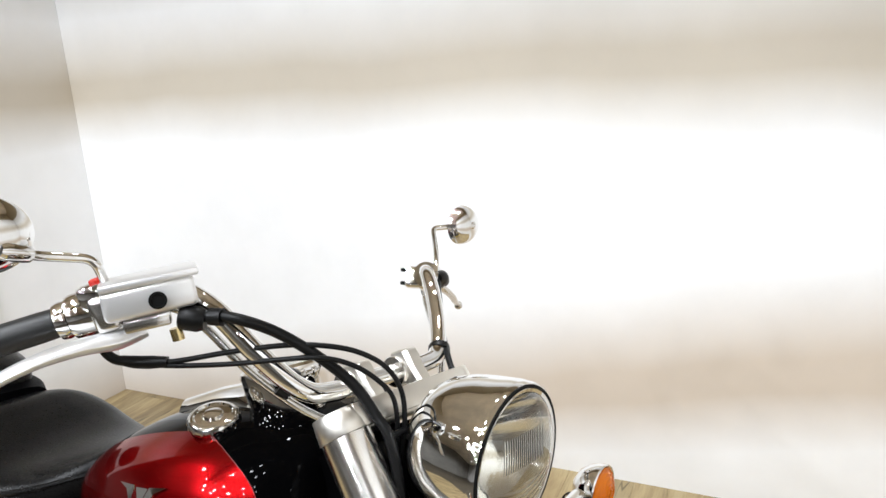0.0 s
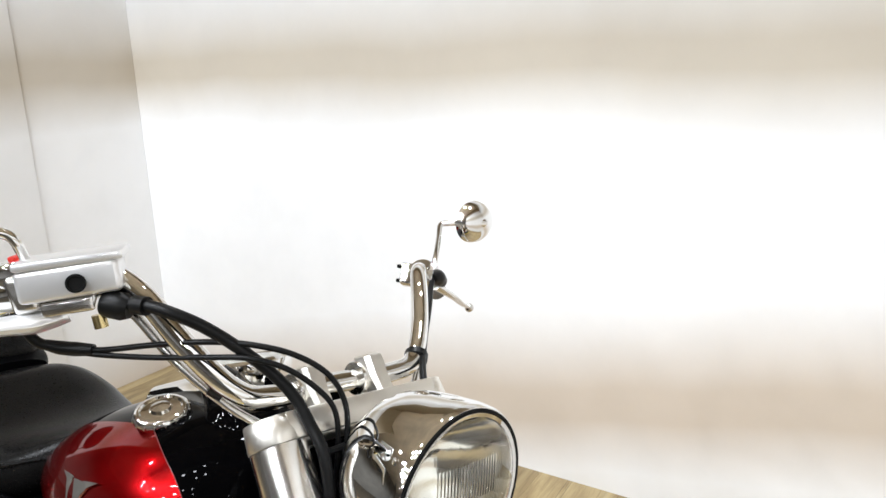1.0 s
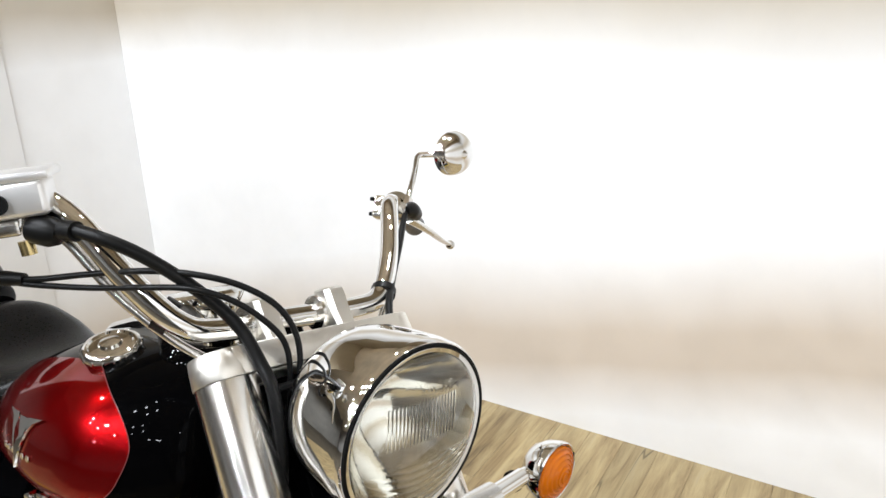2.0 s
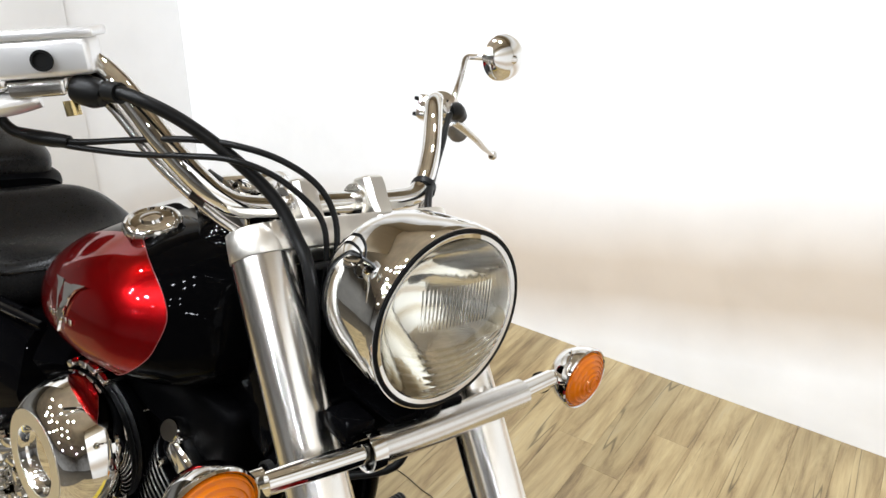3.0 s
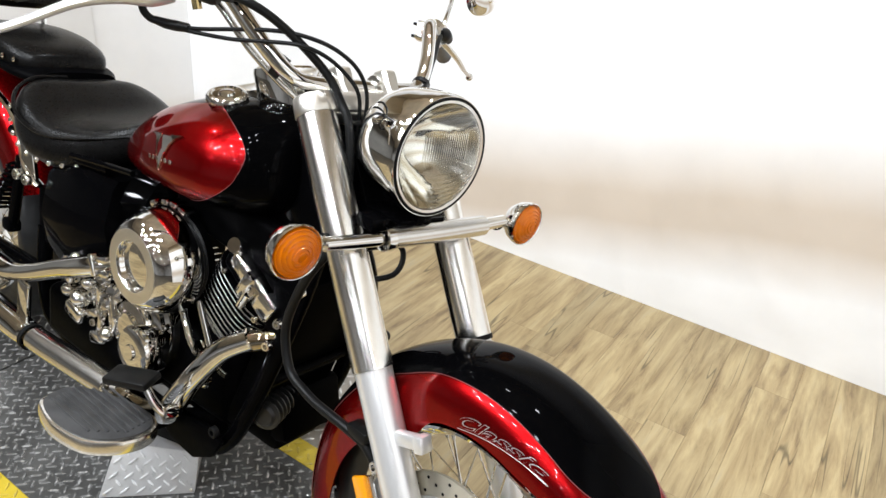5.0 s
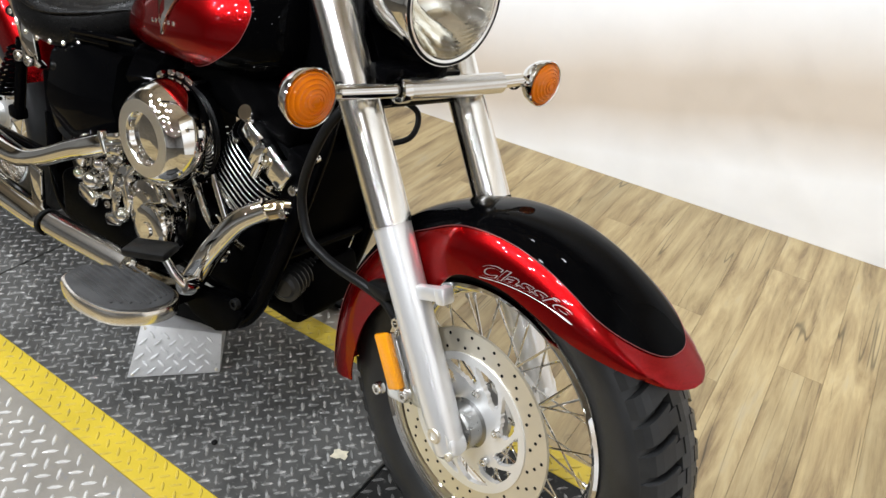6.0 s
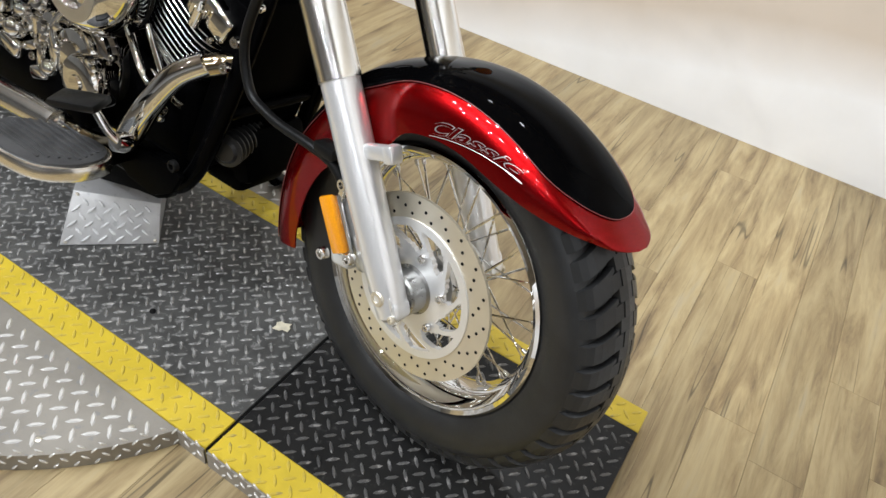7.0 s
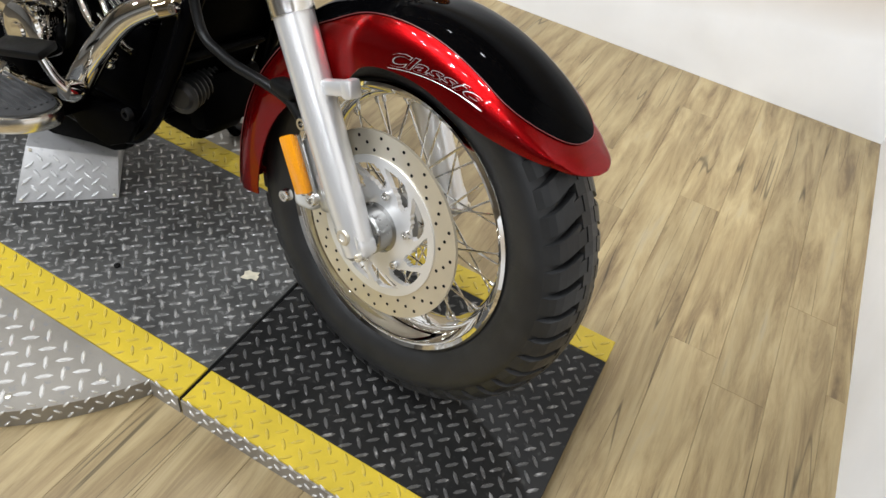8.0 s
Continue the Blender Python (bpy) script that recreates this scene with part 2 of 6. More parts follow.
def bm_grid(P, cu=False, cv=False):
    """A sheet of quads through the points P[i][j]; cu, cv close it along i and j."""
    bm = bmesh.new()
    P = np.asarray(P, float)
    n, m = P.shape[:2]
    v = [[bm.verts.new(P[i, j]) for j in range(m)] for i in range(n)]
    for i in range(n if cu else n - 1):
        for j in range(m if cv else m - 1):
            q = (v[i][j], v[(i + 1) % n][j], v[(i + 1) % n][(j + 1) % m], v[i][(j + 1) % m])
            try:
                bm.faces.new(q)
            except ValueError:
                pass
    return bm


def tidy(bm, dist=1e-5):
    bmesh.ops.remove_doubles(bm, verts=bm.verts, dist=dist)
    bmesh.ops.recalc_face_normals(bm, faces=bm.faces)
    return bm


def spline(pts, k=8, closed=False):
    p = np.asarray(pts, float)
    n = len(p)
    out = []
    for i in range(n if closed else n - 1):
        a, b, c, d = (p[(i + o) % n] if closed else p[min(max(i + o, 0), n - 1)] for o in (-1, 0, 1, 2))
        for s in np.linspace(0, 1, k, endpoint=False):
            out.append(0.5 * (2 * b + (c - a) * s + (2 * a - 5 * b + 4 * c - d) * s * s + (3 * b - a - 3 * c + d) * s ** 3))
    if not closed:
        out.append(p[-1])
    return np.array(out)


def tube(pts, r, n=12, k=8, closed=False, cap=True, flat=1.0):
    """A pipe through pts; r is one radius, or one for each point."""
    P = spline(pts, k, closed)
    rr = np.full(len(P), r) if np.isscalar(r) else np.interp(np.linspace(0, 1, len(P)), np.linspace(0, 1, len(r)), r)
    T = np.gradient(P, axis=0)
    if closed:
        T = np.roll(P, -1, 0) - np.roll(P, 1, 0)
    T /= np.linalg.norm(T, axis=1)[:, None] + 1e-12
    ref = np.array([0.0, 0, 1]) if abs(T[0][2]) < 0.9 else np.array([1.0, 0, 0])
    u = np.cross(T[0], ref)
    u /= np.linalg.norm(u)
    rows = []
    for i in range(len(P)):
        u = u - T[i] * np.dot(u, T[i])
        u /= np.linalg.norm(u) + 1e-12
        w = np.cross(T[i], u)
        a = np.linspace(0, 2 * np.pi, n, endpoint=False)
        rows.append(P[i] + rr[i] * (np.cos(a)[:, None] * u + flat * np.sin(a)[:, None] * w))
    bm = bm_grid(rows, closed, True)
    if cap and not closed:
        bm.verts.ensure_lookup_table()
        bm.faces.new([bm.verts[j] for j in range(n)])
        bm.faces.new([bm.verts[(len(P) - 1) * n + j] for j in reversed(range(n))])
    return tidy(bm)


def lathe(profile, centre=(0, 0, 0), axis=(0, 0, 1), n=40, closed=False):
    """Turns (radius, along) pairs round an axis through centre."""
    ax = Vector(axis).normalized()
    u = ax.orthogonal().normalized()
    w = ax.cross(u)
    c = Vector(centre)
    rows = []
    for r, h in profile:
        rows.append([c + ax * h + (u * math.cos(a) + w * math.sin(a)) * r for a in np.linspace(0, 2 * math.pi, n, endpoint=False)])
    return tidy(bm_grid([[tuple(q) for q in row] for row in rows], closed, True))


def box(c, s, bevel=0.003, rot=None, seg=2):
    bm = bmesh.new()
    bmesh.ops.create_cube(bm, size=1)
    bmesh.ops.scale(bm, vec=s, verts=bm.verts)
    if bevel:
        bmesh.ops.bevel(bm, geom=bm.edges, offset=min(bevel, min(s) * 0.45), segments=seg, affect="EDGES", profile=0.5)
    if rot:
        bmesh.ops.rotate(bm, cent=(0, 0, 0), matrix=Euler([radians(a) for a in rot]).to_matrix(), verts=bm.verts)
    bmesh.ops.translate(bm, vec=c, verts=bm.verts)
    return bm


def prism(outline, origin, ax_u, ax_v, thick, bevel=0.0):
    """A plate: a 2D outline in the plane of ax_u and ax_v, thick along their cross product."""
    o, u, v = Vector(origin), Vector(ax_u).normalized(), Vector(ax_v).normalized()
    nrm = u.cross(v)
    bm = bmesh.new()
    vs = [bm.verts.new(o + u * a + v * b) for a, b in outline]
    f = bm.faces.new(vs)
    r = bmesh.ops.extrude_face_region(bm, geom=[f])
    bmesh.ops.translate(bm, vec=nrm * thick, verts=[q for q in r["geom"] if isinstance(q, bmesh.types.BMVert)])
    bmesh.ops.recalc_face_normals(bm, faces=bm.faces)
    if bevel:
        edges = [e for e in bm.edges if len(e.link_faces) == 2 and e.calc_face_angle(0) > 0.6]
        bmesh.ops.bevel(bm, geom=edges, offset=bevel, segments=2, affect="EDGES", profile=0.5)
    return bm


def join(*bms):
    out = bmesh.new()
    for b in bms:
        me = bpy.data.meshes.new("tmp")
        b.to_mesh(me)
        out.from_mesh(me)
        bpy.data.meshes.remove(me)
        b.free()
    return out


def thicken(bm, t):
    tidy(bm)
    bmesh.ops.solidify(bm, geom=bm.faces[:], thickness=t)
    return tidy(bm)


def mesh_of(name, bm, material, smooth=40):
    me = bpy.data.meshes.new(name)
    bm.to_mesh(me)
    bm.free()
    me.materials.append(material)
    if smooth:
        for p in me.polygons:
            p.use_smooth = True
        me.set_sharp_from_angle(angle=radians(smooth))
    return me


def part(name, bm, material, parent, label="", m=None, smooth=40):
    """One mesh object under a thing or under a part."""
    ob = new(name, bm if isinstance(bm, bpy.types.Mesh) else mesh_of(name, bm, material, smooth))
    ob.parent = parent
    if m is not None:
        ob.matrix_basis = m
    if label:
        tagged(ob, label)
    return ob


def thing(name, bm, material, label, category, kind="", group="", smooth=40):
    ob = new(name, mesh_of(name, bm, material, smooth))
    return tagged(ob, label, category, group, kind)


def bolt(name, p, axis, r, h, material, parent, m=None):
    """A hexagon socket bolt head."""
    prof = [(0, 0), (r, 0), (r, h * 0.8), (r * 0.86, h), (r * 0.5, h), (r * 0.5, h * 0.45), (0, h * 0.45)]
    return part(name, lathe(prof, p, axis, 14), material, parent, m=m)


# ---------------------------------------------------------------- room
FLOOR_Z = -0.045
X0, X1, Y0, Y1 = -2.59, 0.858, -1.3, 1.595

OX0, OX1, OY0, OTOP = -5.2, 4.6, -6.8, 2.63      # the wider hall round the bright corner, unseen, added for reflections
HALL = simple("dim_hall_paint", (0.42, 0.405, 0.385), 0.8, 0, 0.15, 1.5)
HALL_CEILING = simple("tan_hall_ceiling", (0.80, 0.70, 0.55), 0.85, 0, 0.2, 1.2)
# the unlit side's darkness is put into this paint
HALL_UNLIT = simple("unlit_hall_paint", (0.22, 0.21, 0.19), 0.8, 0, 0.15, 1.5)
# floor past the planks is out of view, kept dark to darken reflections
SUBFLOOR = simple("brown_hall_floor", (0.08, 0.065, 0.045), 0.5, 0, 0.25, 2.5)

sub = box(((OX0 + OX1) / 2, (OY0 + Y1) / 2, FLOOR_Z - 0.034), (OX1 - OX0 + 0.24, Y1 - OY0 + 0.24, 0.05), 0)
floor = thing("floor", sub, SUBFLOOR, "weathered pale oak plank floor laid to the walls", "floor", "structure")
HGT = OTOP + 0.1
thing("wall_north", box(((X0 + X1) / 2, Y1 + 0.06, HGT / 2 - 0.1), (X1 - X0 + 0.24, 0.12, HGT), 0), WALL, "white painted wall with faint smears and brownish shade bands painted in", "wall", "structure")
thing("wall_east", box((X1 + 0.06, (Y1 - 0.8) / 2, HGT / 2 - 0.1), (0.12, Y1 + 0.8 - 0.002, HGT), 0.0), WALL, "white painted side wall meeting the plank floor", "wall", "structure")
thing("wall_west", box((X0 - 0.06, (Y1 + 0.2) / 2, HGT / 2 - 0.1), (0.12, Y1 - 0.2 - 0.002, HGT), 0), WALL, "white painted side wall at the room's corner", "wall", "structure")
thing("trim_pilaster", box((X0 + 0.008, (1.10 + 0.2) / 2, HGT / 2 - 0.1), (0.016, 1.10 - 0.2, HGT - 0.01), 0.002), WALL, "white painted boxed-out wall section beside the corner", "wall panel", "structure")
thing("wall_south", box(((OX0 + OX1) / 2, OY0 - 0.06, HGT / 2 - 0.1), (OX1 - OX0 + 0.24, 0.12, HGT), 0), HALL, "plain pale wall of the hall", "wall", "structure")
thing("wall_hall_west", box((OX0 - 0.06, (OY0 + Y1) / 2, HGT / 2 - 0.1), (0.12, Y1 - OY0 - 0.002, HGT), 0), HALL_UNLIT, "plain hall wall coloured dark for its unlit side", "wall", "structure")
thing("wall_hall_east", box((OX1 + 0.06, (OY0 + Y1) / 2, HGT / 2 - 0.1), (0.12, Y1 - OY0 - 0.002, HGT), 0), HALL, "plain pale wall of the hall", "wall", "structure")
for wx0, wx1, nm in ((OX0 - 0.12, X0 - 0.122, "wall_hall_north_west"), (X1 + 0.122, OX1 + 0.12, "wall_hall_north_east")):
    thing(nm, box(((wx0 + wx1) / 2, Y1 + 0.06, HGT / 2 - 0.1), (wx1 - wx0, 0.12, HGT), 0), HALL, "plain pale wall of the hall", "wall", "structure")
thing("ceiling", box(((OX0 + OX1) / 2, (OY0 + Y1) / 2, OTOP + 0.06), (OX1 - OX0 + 0.24, Y1 - OY0 + 0.24, 0.1), 0), HALL_CEILING, "plain tan hall ceiling", "ceiling", "structure")

# ---------------------------------------------------------------- turntable and ramp
LANE = (-0.256, -0.186, 0.243, 0.302)      # near line, black lane, far line
GAP_X, END_X, REAR_X = -0.197, 0.398, -1.356
DISC_C, DISC_R = (-0.777, 0.022), 0.584


def lug_field(name, inside, x0, x1, y0, y1, z, material, parent, pitch=0.0235, plane=None, turn=0.0, size=0.025):
    """Raised tread lugs, each pointing at the flank of the next, wherever inside(x, y) holds."""
    one = [(-1, 0), (-0.5, -0.24), (0.5, -0.24), (1, 0), (0.5, 0.24), (-0.5, 0.24)]
    verts, faces = [], []
    s = size / 2
    half = math.sqrt(0.5) * pitch
    nx, ny = int((x1 - x0) / half) + 2, int((y1 - y0) / half) + 2
    for i in range(nx):
        for j in range(i % 2, ny, 2):
            x, y = x0 + (i + 0.5) * half, y0 + (j + 0.5) * half
            if not inside(x, y):
                continue
            a = math.radians(45 + 90 * (i % 2) + turn)
            ca, sa = math.cos(a), math.sin(a)
            k = len(verts)
            for f, h in ((1.0, 0.0), (0.62, 0.0022)):
                for u, v in one:
                    q = (x + s * f * (u * ca - v * sa), y + s * f * (u * sa + v * ca), h)
                    verts.append(q)
            faces.append(tuple(range(k + 6, k + 12)))
            for e in range(6):
                faces.append((k + e, k + (e + 1) % 6, k + 6 + (e + 1) % 6, k + 6 + e))
    verts = [(a, b, z + c) for a, b, c in verts] if plane is None else [plane(a, b, c) for a, b, c in verts]
    me = bpy.data.meshes.new(name)
    me.from_pydata(verts, [], faces)
    me.materials.append(material)
    ob = new(name, me)
    ob.parent = parent
    return tagged(ob, kind="stuff")


def rect(x0, x1, y0, y1, z0, z1, bevel=0.0015):
    return box(((x0 + x1) / 2, (y0 + y1) / 2, (z0 + z1) / 2), (x1 - x0, y1 - y0, z1 - z0), bevel, seg=1)


def in_disc(x, y, r=DISC_R - 0.012):
    return (x - DISC_C[0]) ** 2 + (y - DISC_C[1]) ** 2 < r * r


def lane_piece(name, x0, x1, label, plate=PLATE_BLACK, lug=LUG_BLACK):
    """A stretch of the black lane with a painted yellow line along both its sides."""
    lane = thing(name, rect(x0, x1, LANE[1], LANE[2], FLOOR_Z, 0.0), plate, label, "ramp")
    for y0, y1 in ((LANE[0], LANE[1]), (LANE[2], LANE[3])):
        part("painted_line", rect(x0, x1, y0, y1, FLOOR_Z, 0.0), PLATE_YELLOW, lane, "yellow painted tread plate line")
    g = 0.007
    lug_field("tread", lambda x, y: x0 + g < x < x1 - g and LANE[1] + g < y < LANE[2] - g, x0, x1, LANE[1], LANE[2], 0.0, lug, lane)
    for y0, y1 in ((LANE[0], LANE[1]), (LANE[2], LANE[3])):
        lug_field("line_tread", lambda x, y: x0 + g < x < x1 - g and y0 + g < y < y1 - g, x0, x1, y0, y1, 0.0, LUG_YELLOW, lane)
    return lane


ramp_front = lane_piece("ramp_section", GAP_X + 0.004, END_X, "black diamond-plate ramp section with yellow edge lines", PLATE_SHADED, LUG_SHADED)
turntable = lane_piece("turntable", REAR_X + 0.004, GAP_X - 0.003, "round motorcycle turntable with black lane and silver tread plates")
lane_piece("ramp_section", REAR_X - 0.6, REAR_X - 0.003, "black diamond-plate ramp section with yellow edge lines")


# dark strip set into the open joint in place of its shade
part("joint_strip", rect(GAP_X - 0.003, GAP_X + 0.004, LANE[0] + 0.001, LANE[3], FLOOR_Z, -0.004, 0), simple("joint_shade_black", (0.004, 0.004, 0.004), 0.8, spec=0.1), ramp_front, "black strip in the open joint standing for its shade")


def disc_side(y_edge, sign):
    """The silver part of the turntable beyond a yellow line."""
    cx, cy = DISC_C
    half = math.acos(max(-1, min(1, abs(y_edge - cy) / DISC_R)))
    mid = math.pi / 2 * sign
    a = np.linspace(mid - half, mid + half, 60)
    out = [(cx + DISC_R * math.cos(q), cy + DISC_R * math.sin(q)) for q in a]
    return prism(out, (0, 0, FLOOR_Z), (1, 0, 0), (0, 1, 0), -FLOOR_Z - 0.003)


for y_edge, sign in ((LANE[0] - 0.001, -1), (LANE[3] + 0.001, 1)):
    side = part("side_plate", disc_side(y_edge, sign), PLATE_SILVER, turntable, "bare aluminium tread plate")
    lo, hi = (DISC_C[1] - DISC_R, y_edge) if sign < 0 else (y_edge, DISC_C[1] + DISC_R)
    lug_field("plate_tread", lambda x, y: in_disc(x, y) and lo + 0.01 < y < hi - 0.01, DISC_C[0] - DISC_R, DISC_C[0] + DISC_R, lo, hi, -0.003, LUG_SILVER, side, 0.029, None, 0.0, 0.030)
    if sign < 0:
        for sa in (-35.5, -50, -66, -85):
            q = (DISC_C[0] + (DISC_R - 0.03) * math.cos(radians(sa)), DISC_C[1] + (DISC_R - 0.03) * math.sin(radians(sa)), -0.003)
            part("screw", lathe([(0, 0.002), (0.003, 0.002), (0.0055, 0.001), (0.0055, 0)], q, (0, 0, 1), 12), STEEL, side)

        def rim(a, b, h):
            th = a / DISC_R
            return (DISC_C[0] + (DISC_R + h) * math.cos(th), DISC_C[1] + (DISC_R + h) * math.sin(th), b)
        lug_field("rim_tread", lambda x, y: True, DISC_R * radians(-100), DISC_R * radians(-30), FLOOR_Z + 0.001, -0.012, 0, LUG_SILVER, side, 0.022, rim, 0.0, 0.017)
for x0, x1, ob in ((GAP_X + 0.004, END_X, ramp_front), (-0.262, GAP_X - 0.003, turntable)):
    skirt = part("skirt", rect(x0, x1, LANE[0] - 0.004, LANE[0] - 0.0005, FLOOR_Z, -0.002, 0), PLATE_SILVER, ob, "bare aluminium tread plate edge")
    lug_field("skirt_tread", lambda x, y: x0 + 0.012 < x < x1 - 0.01, x0, x1, FLOOR_Z + 0.002, -0.008, 0, LUG_SILVER, skirt, 0.021, lambda a, b, h: (a, LANE[0] - 0.004 - h, b), 0.0, 0.016)

# ---------------------------------------------------------------- the motorcycle's two frames


def bike_pose(x, y, yaw, lean):
    return pose(x, y, 0, 0, 0, yaw) @ pose(0, 0, 0, -lean)


BODY = bike_pose(0.0335, 0.057, -3.0, 9.41)
FRONT = bike_pose(0.0134, -0.0091, -12.85, 9.41)
motorcycle = tagged(new("motorcycle"), "red and black cruiser motorcycle leaning on its side stand", "motorcycle")
motorcycle.matrix_basis = BODY
F = BODY.inverted() @ FRONT

# ---------------------------------------------------------------- front wheel
AX = Vector((0.001, 0, 0.328))


def ywheel(profile, cx, cz, n=72, closed=False):
    return lathe(profile, (cx, 0, cz), (0, 1, 0), n, closed)


def tyre_profile(R, w, rim_r, sink=0.0):
    h = w / 2
    if sink:
        return [(r - sink if abs(y) < h * 0.9 and r > R - 0.03 else r, y) for r, y in tyre_profile(R, w, rim_r)]
    return [(rim_r, -h * 0.62), (rim_r + 0.012, -h * 0.80), (rim_r + (R - rim_r) * 0.32, -h * 0.97), (rim_r + (R - rim_r) * 0.55, -h), (R - 0.034, -h * 0.95), (R - 0.02, -h * 0.84),
            (R - 0.011, -h * 0.66), (R - 0.004, -h * 0.4), (R, 0), (R - 0.004, h * 0.4), (R - 0.011, h * 0.66), (R - 0.02, h * 0.84), (R - 0.034, h * 0.95), (rim_r + (R - rim_r) * 0.55, h),
            (rim_r + (R - rim_r) * 0.32, h * 0.97), (rim_r + 0.012, h * 0.80), (rim_r, h * 0.62)]


def wheel(cx, cz, R, w, rim_r, m, spokes=20):
    rw = w * 0.31
    prof = [(rim_r + 0.008, -rw - 0.012), (rim_r + 0.004, -rw - 0.016), (rim_r - 0.002, -rw - 0.013), (rim_r - 0.004, -rw - 0.004), (rim_r - 0.013, -rw + 0.004), (rim_r - 0.022, -rw + 0.02), (rim_r - 0.026, 0),
            (rim_r - 0.022, rw - 0.02), (rim_r - 0.013, rw - 0.004), (rim_r - 0.004, rw + 0.004), (rim_r - 0.002, rw + 0.013), (rim_r + 0.004, rw + 0.016), (rim_r + 0.008, rw + 0.012)]
    rim = part("wheel", ywheel(prof, cx, cz, 96), CHROME, motorcycle, "chrome spoked wheel rim with black tyre", m)
    part("tyre", ywheel(tyre_profile(R - 0.004, w, rim_r, 0.008), cx, cz, 96), RUBBER, rim, "black road tyre with zigzag tread grooves")
    hub = [(0.0, -0.052), (0.03, -0.052), (0.034, -0.046), (0.036, -0.04), (0.05, -0.038), (0.05, -0.03), (0.03, -0.024), (0.027, 0), (0.03, 0.024), (0.05, 0.03), (0.05, 0.04), (0.03, 0.046), (0.0, 0.05)]
    part("hub", ywheel(hub, cx, cz, 40), CAST, rim)
    one = tube([(0, 0, 0), (0, 0, 0.5), (0, 0, 1)], 0.0017, 6, 1)
    bmesh.ops.scale(one, vec=(1, 1, 1), verts=one.verts)
    me = mesh_of("spoke", one, CHROME)
    nip = mesh_of("nipple", lathe([(0, 0), (0.0033, 0), (0.0033, 0.012), (0.002, 0.014), (0, 0.014)], n=8), POLISHED)
    for i in range(spokes * 2):
        side = -1 if i % 2 else 1
        a = 2 * math.pi * (i + 0.5) / (spokes * 2)
        lead = (1 if (i // 2) % 2 else -1) * radians(36)
        p0 = Vector((cx + 0.046 * math.cos(a + lead), side * 0.036, cz + 0.046 * math.sin(a + lead)))
        p1 = Vector((cx + (rim_r - 0.02) * math.cos(a), side * 0.006, cz + (rim_r - 0.02) * math.sin(a)))
        d = p1 - p0
        q = d.to_track_quat("Z", "Y").to_matrix().to_4x4()
        part("spoke", me, None, rim, m=Matrix.Translation(p0) @ q @ Matrix.Diagonal((1, 1, d.length, 1)))
        part("spoke_nipple", nip, None, rim, m=Matrix.Translation(p1) @ (-d).to_track_quat("Z", "Y").to_matrix().to_4x4())
    return rim


WHEEL = F @ Matrix.Translation((0, 0.012, 0))
front_wheel = wheel(AX.x, AX.z, 0.316, 0.126, 0.207, WHEEL)


def tread_groove(cx, cz, R, w, parent):
    """Tread blocks: a zigzag groove beside the crown, and slanted slots that run out over the shoulders."""
    verts, faces = [], []
    N = 48
    h = w / 2
    st = 2 * math.pi / N

    def pt(ang, s, lift):
        a = abs(s)
        r = R - 0.0042 * (a / 0.4) ** 2 if a < 0.4 else float(np.interp(a, [0.4, 0.66, 0.84, 0.95], [R - 0.004, R - 0.011, R - 0.02, R - 0.034]))
        return (cx + (r + lift) * math.cos(ang), s * h, cz + (r + lift) * math.sin(ang))

    def strip(stations):
        """(across, start angle, end angle, lift) from the crown outwards."""
        k = len(verts)
        for s, a0, a1, lift in stations:
            m = (a0 + a1) / 2
            for q, d in ((a0, -0.011), (a0, lift), (m, lift), (a1, lift), (a1, -0.011)):
                verts.append(pt(q, s, d))
        for i in range(len(stations) - 1):
            for e in range(4):
                faces.append((k + 5 * i + e, k + 5 * i + e + 1, k + 5 * i + e + 6, k + 5 * i + e + 5))
        n = k + 5 * (len(stations) - 1)
        faces.append(tuple(range(k, k + 5)))
        faces.append(tuple(range(n, n + 5)))

    for i in range(N):
        for sg in (1, -1):
            a = i * st + (0 if sg > 0 else st / 2)
            g = st * 0.155
            # half of every pitch steps inwards: the two make the zigzag
            for a0, a1, s0, cut in ((a, a + st * 0.52, 0.20, g), (a + st * 0.52, a + st, 0.33, g)):
                end = a1 if cut and s0 < 0.3 else a1 - g * 2
                prof = []
                for s, sl in ((s0, 0.0), (0.42, -0.10), (0.55, -0.22), (0.68, -0.34), (0.80, -0.45), (0.88, -0.51), (0.93, -0.53)):
                    prof.append((s * sg, a0 + sl * st, end + sl * st, 0.0008 if s < 0.75 else (0.0003 if s < 0.85 else (-0.001 if s < 0.9 else -0.0045))))
                strip(prof)
    for i in range(N):
        for sg in (1, -1):
            a = i * st + (0 if sg > 0 else st / 2)
            strip([(0.0, a, a + st * 0.52, 0.0008), (0.15 * sg, a, a + st * 0.52, 0.0008)])
            strip([(0.0, a + st * 0.52, a + st, 0.0008), (0.275 * sg, a + st * 0.52, a + st, 0.0008)])
    me = bpy.data.meshes.new("tread")
    me.from_pydata(verts, [], faces)
    me.materials.append(RUBBER)
    o = new("tread", me)
    o.parent = parent
    bm = bmesh.new()
    bm.from_mesh(me)
    bmesh.ops.recalc_face_normals(bm, faces=bm.faces)
    bm.to_mesh(me)
    bm.free()
    return tagged(o, kind="stuff")


tread_groove(AX.x, AX.z, 0.316, 0.126, front_wheel)


def annulus(r0, r1, y, t, cx, cz, n=72):
    prof = [(r0, y - t / 2), (r1, y - t / 2), (r1, y + t / 2), (r0, y + t / 2)]
    return ywheel(prof, cx, cz, n, True)


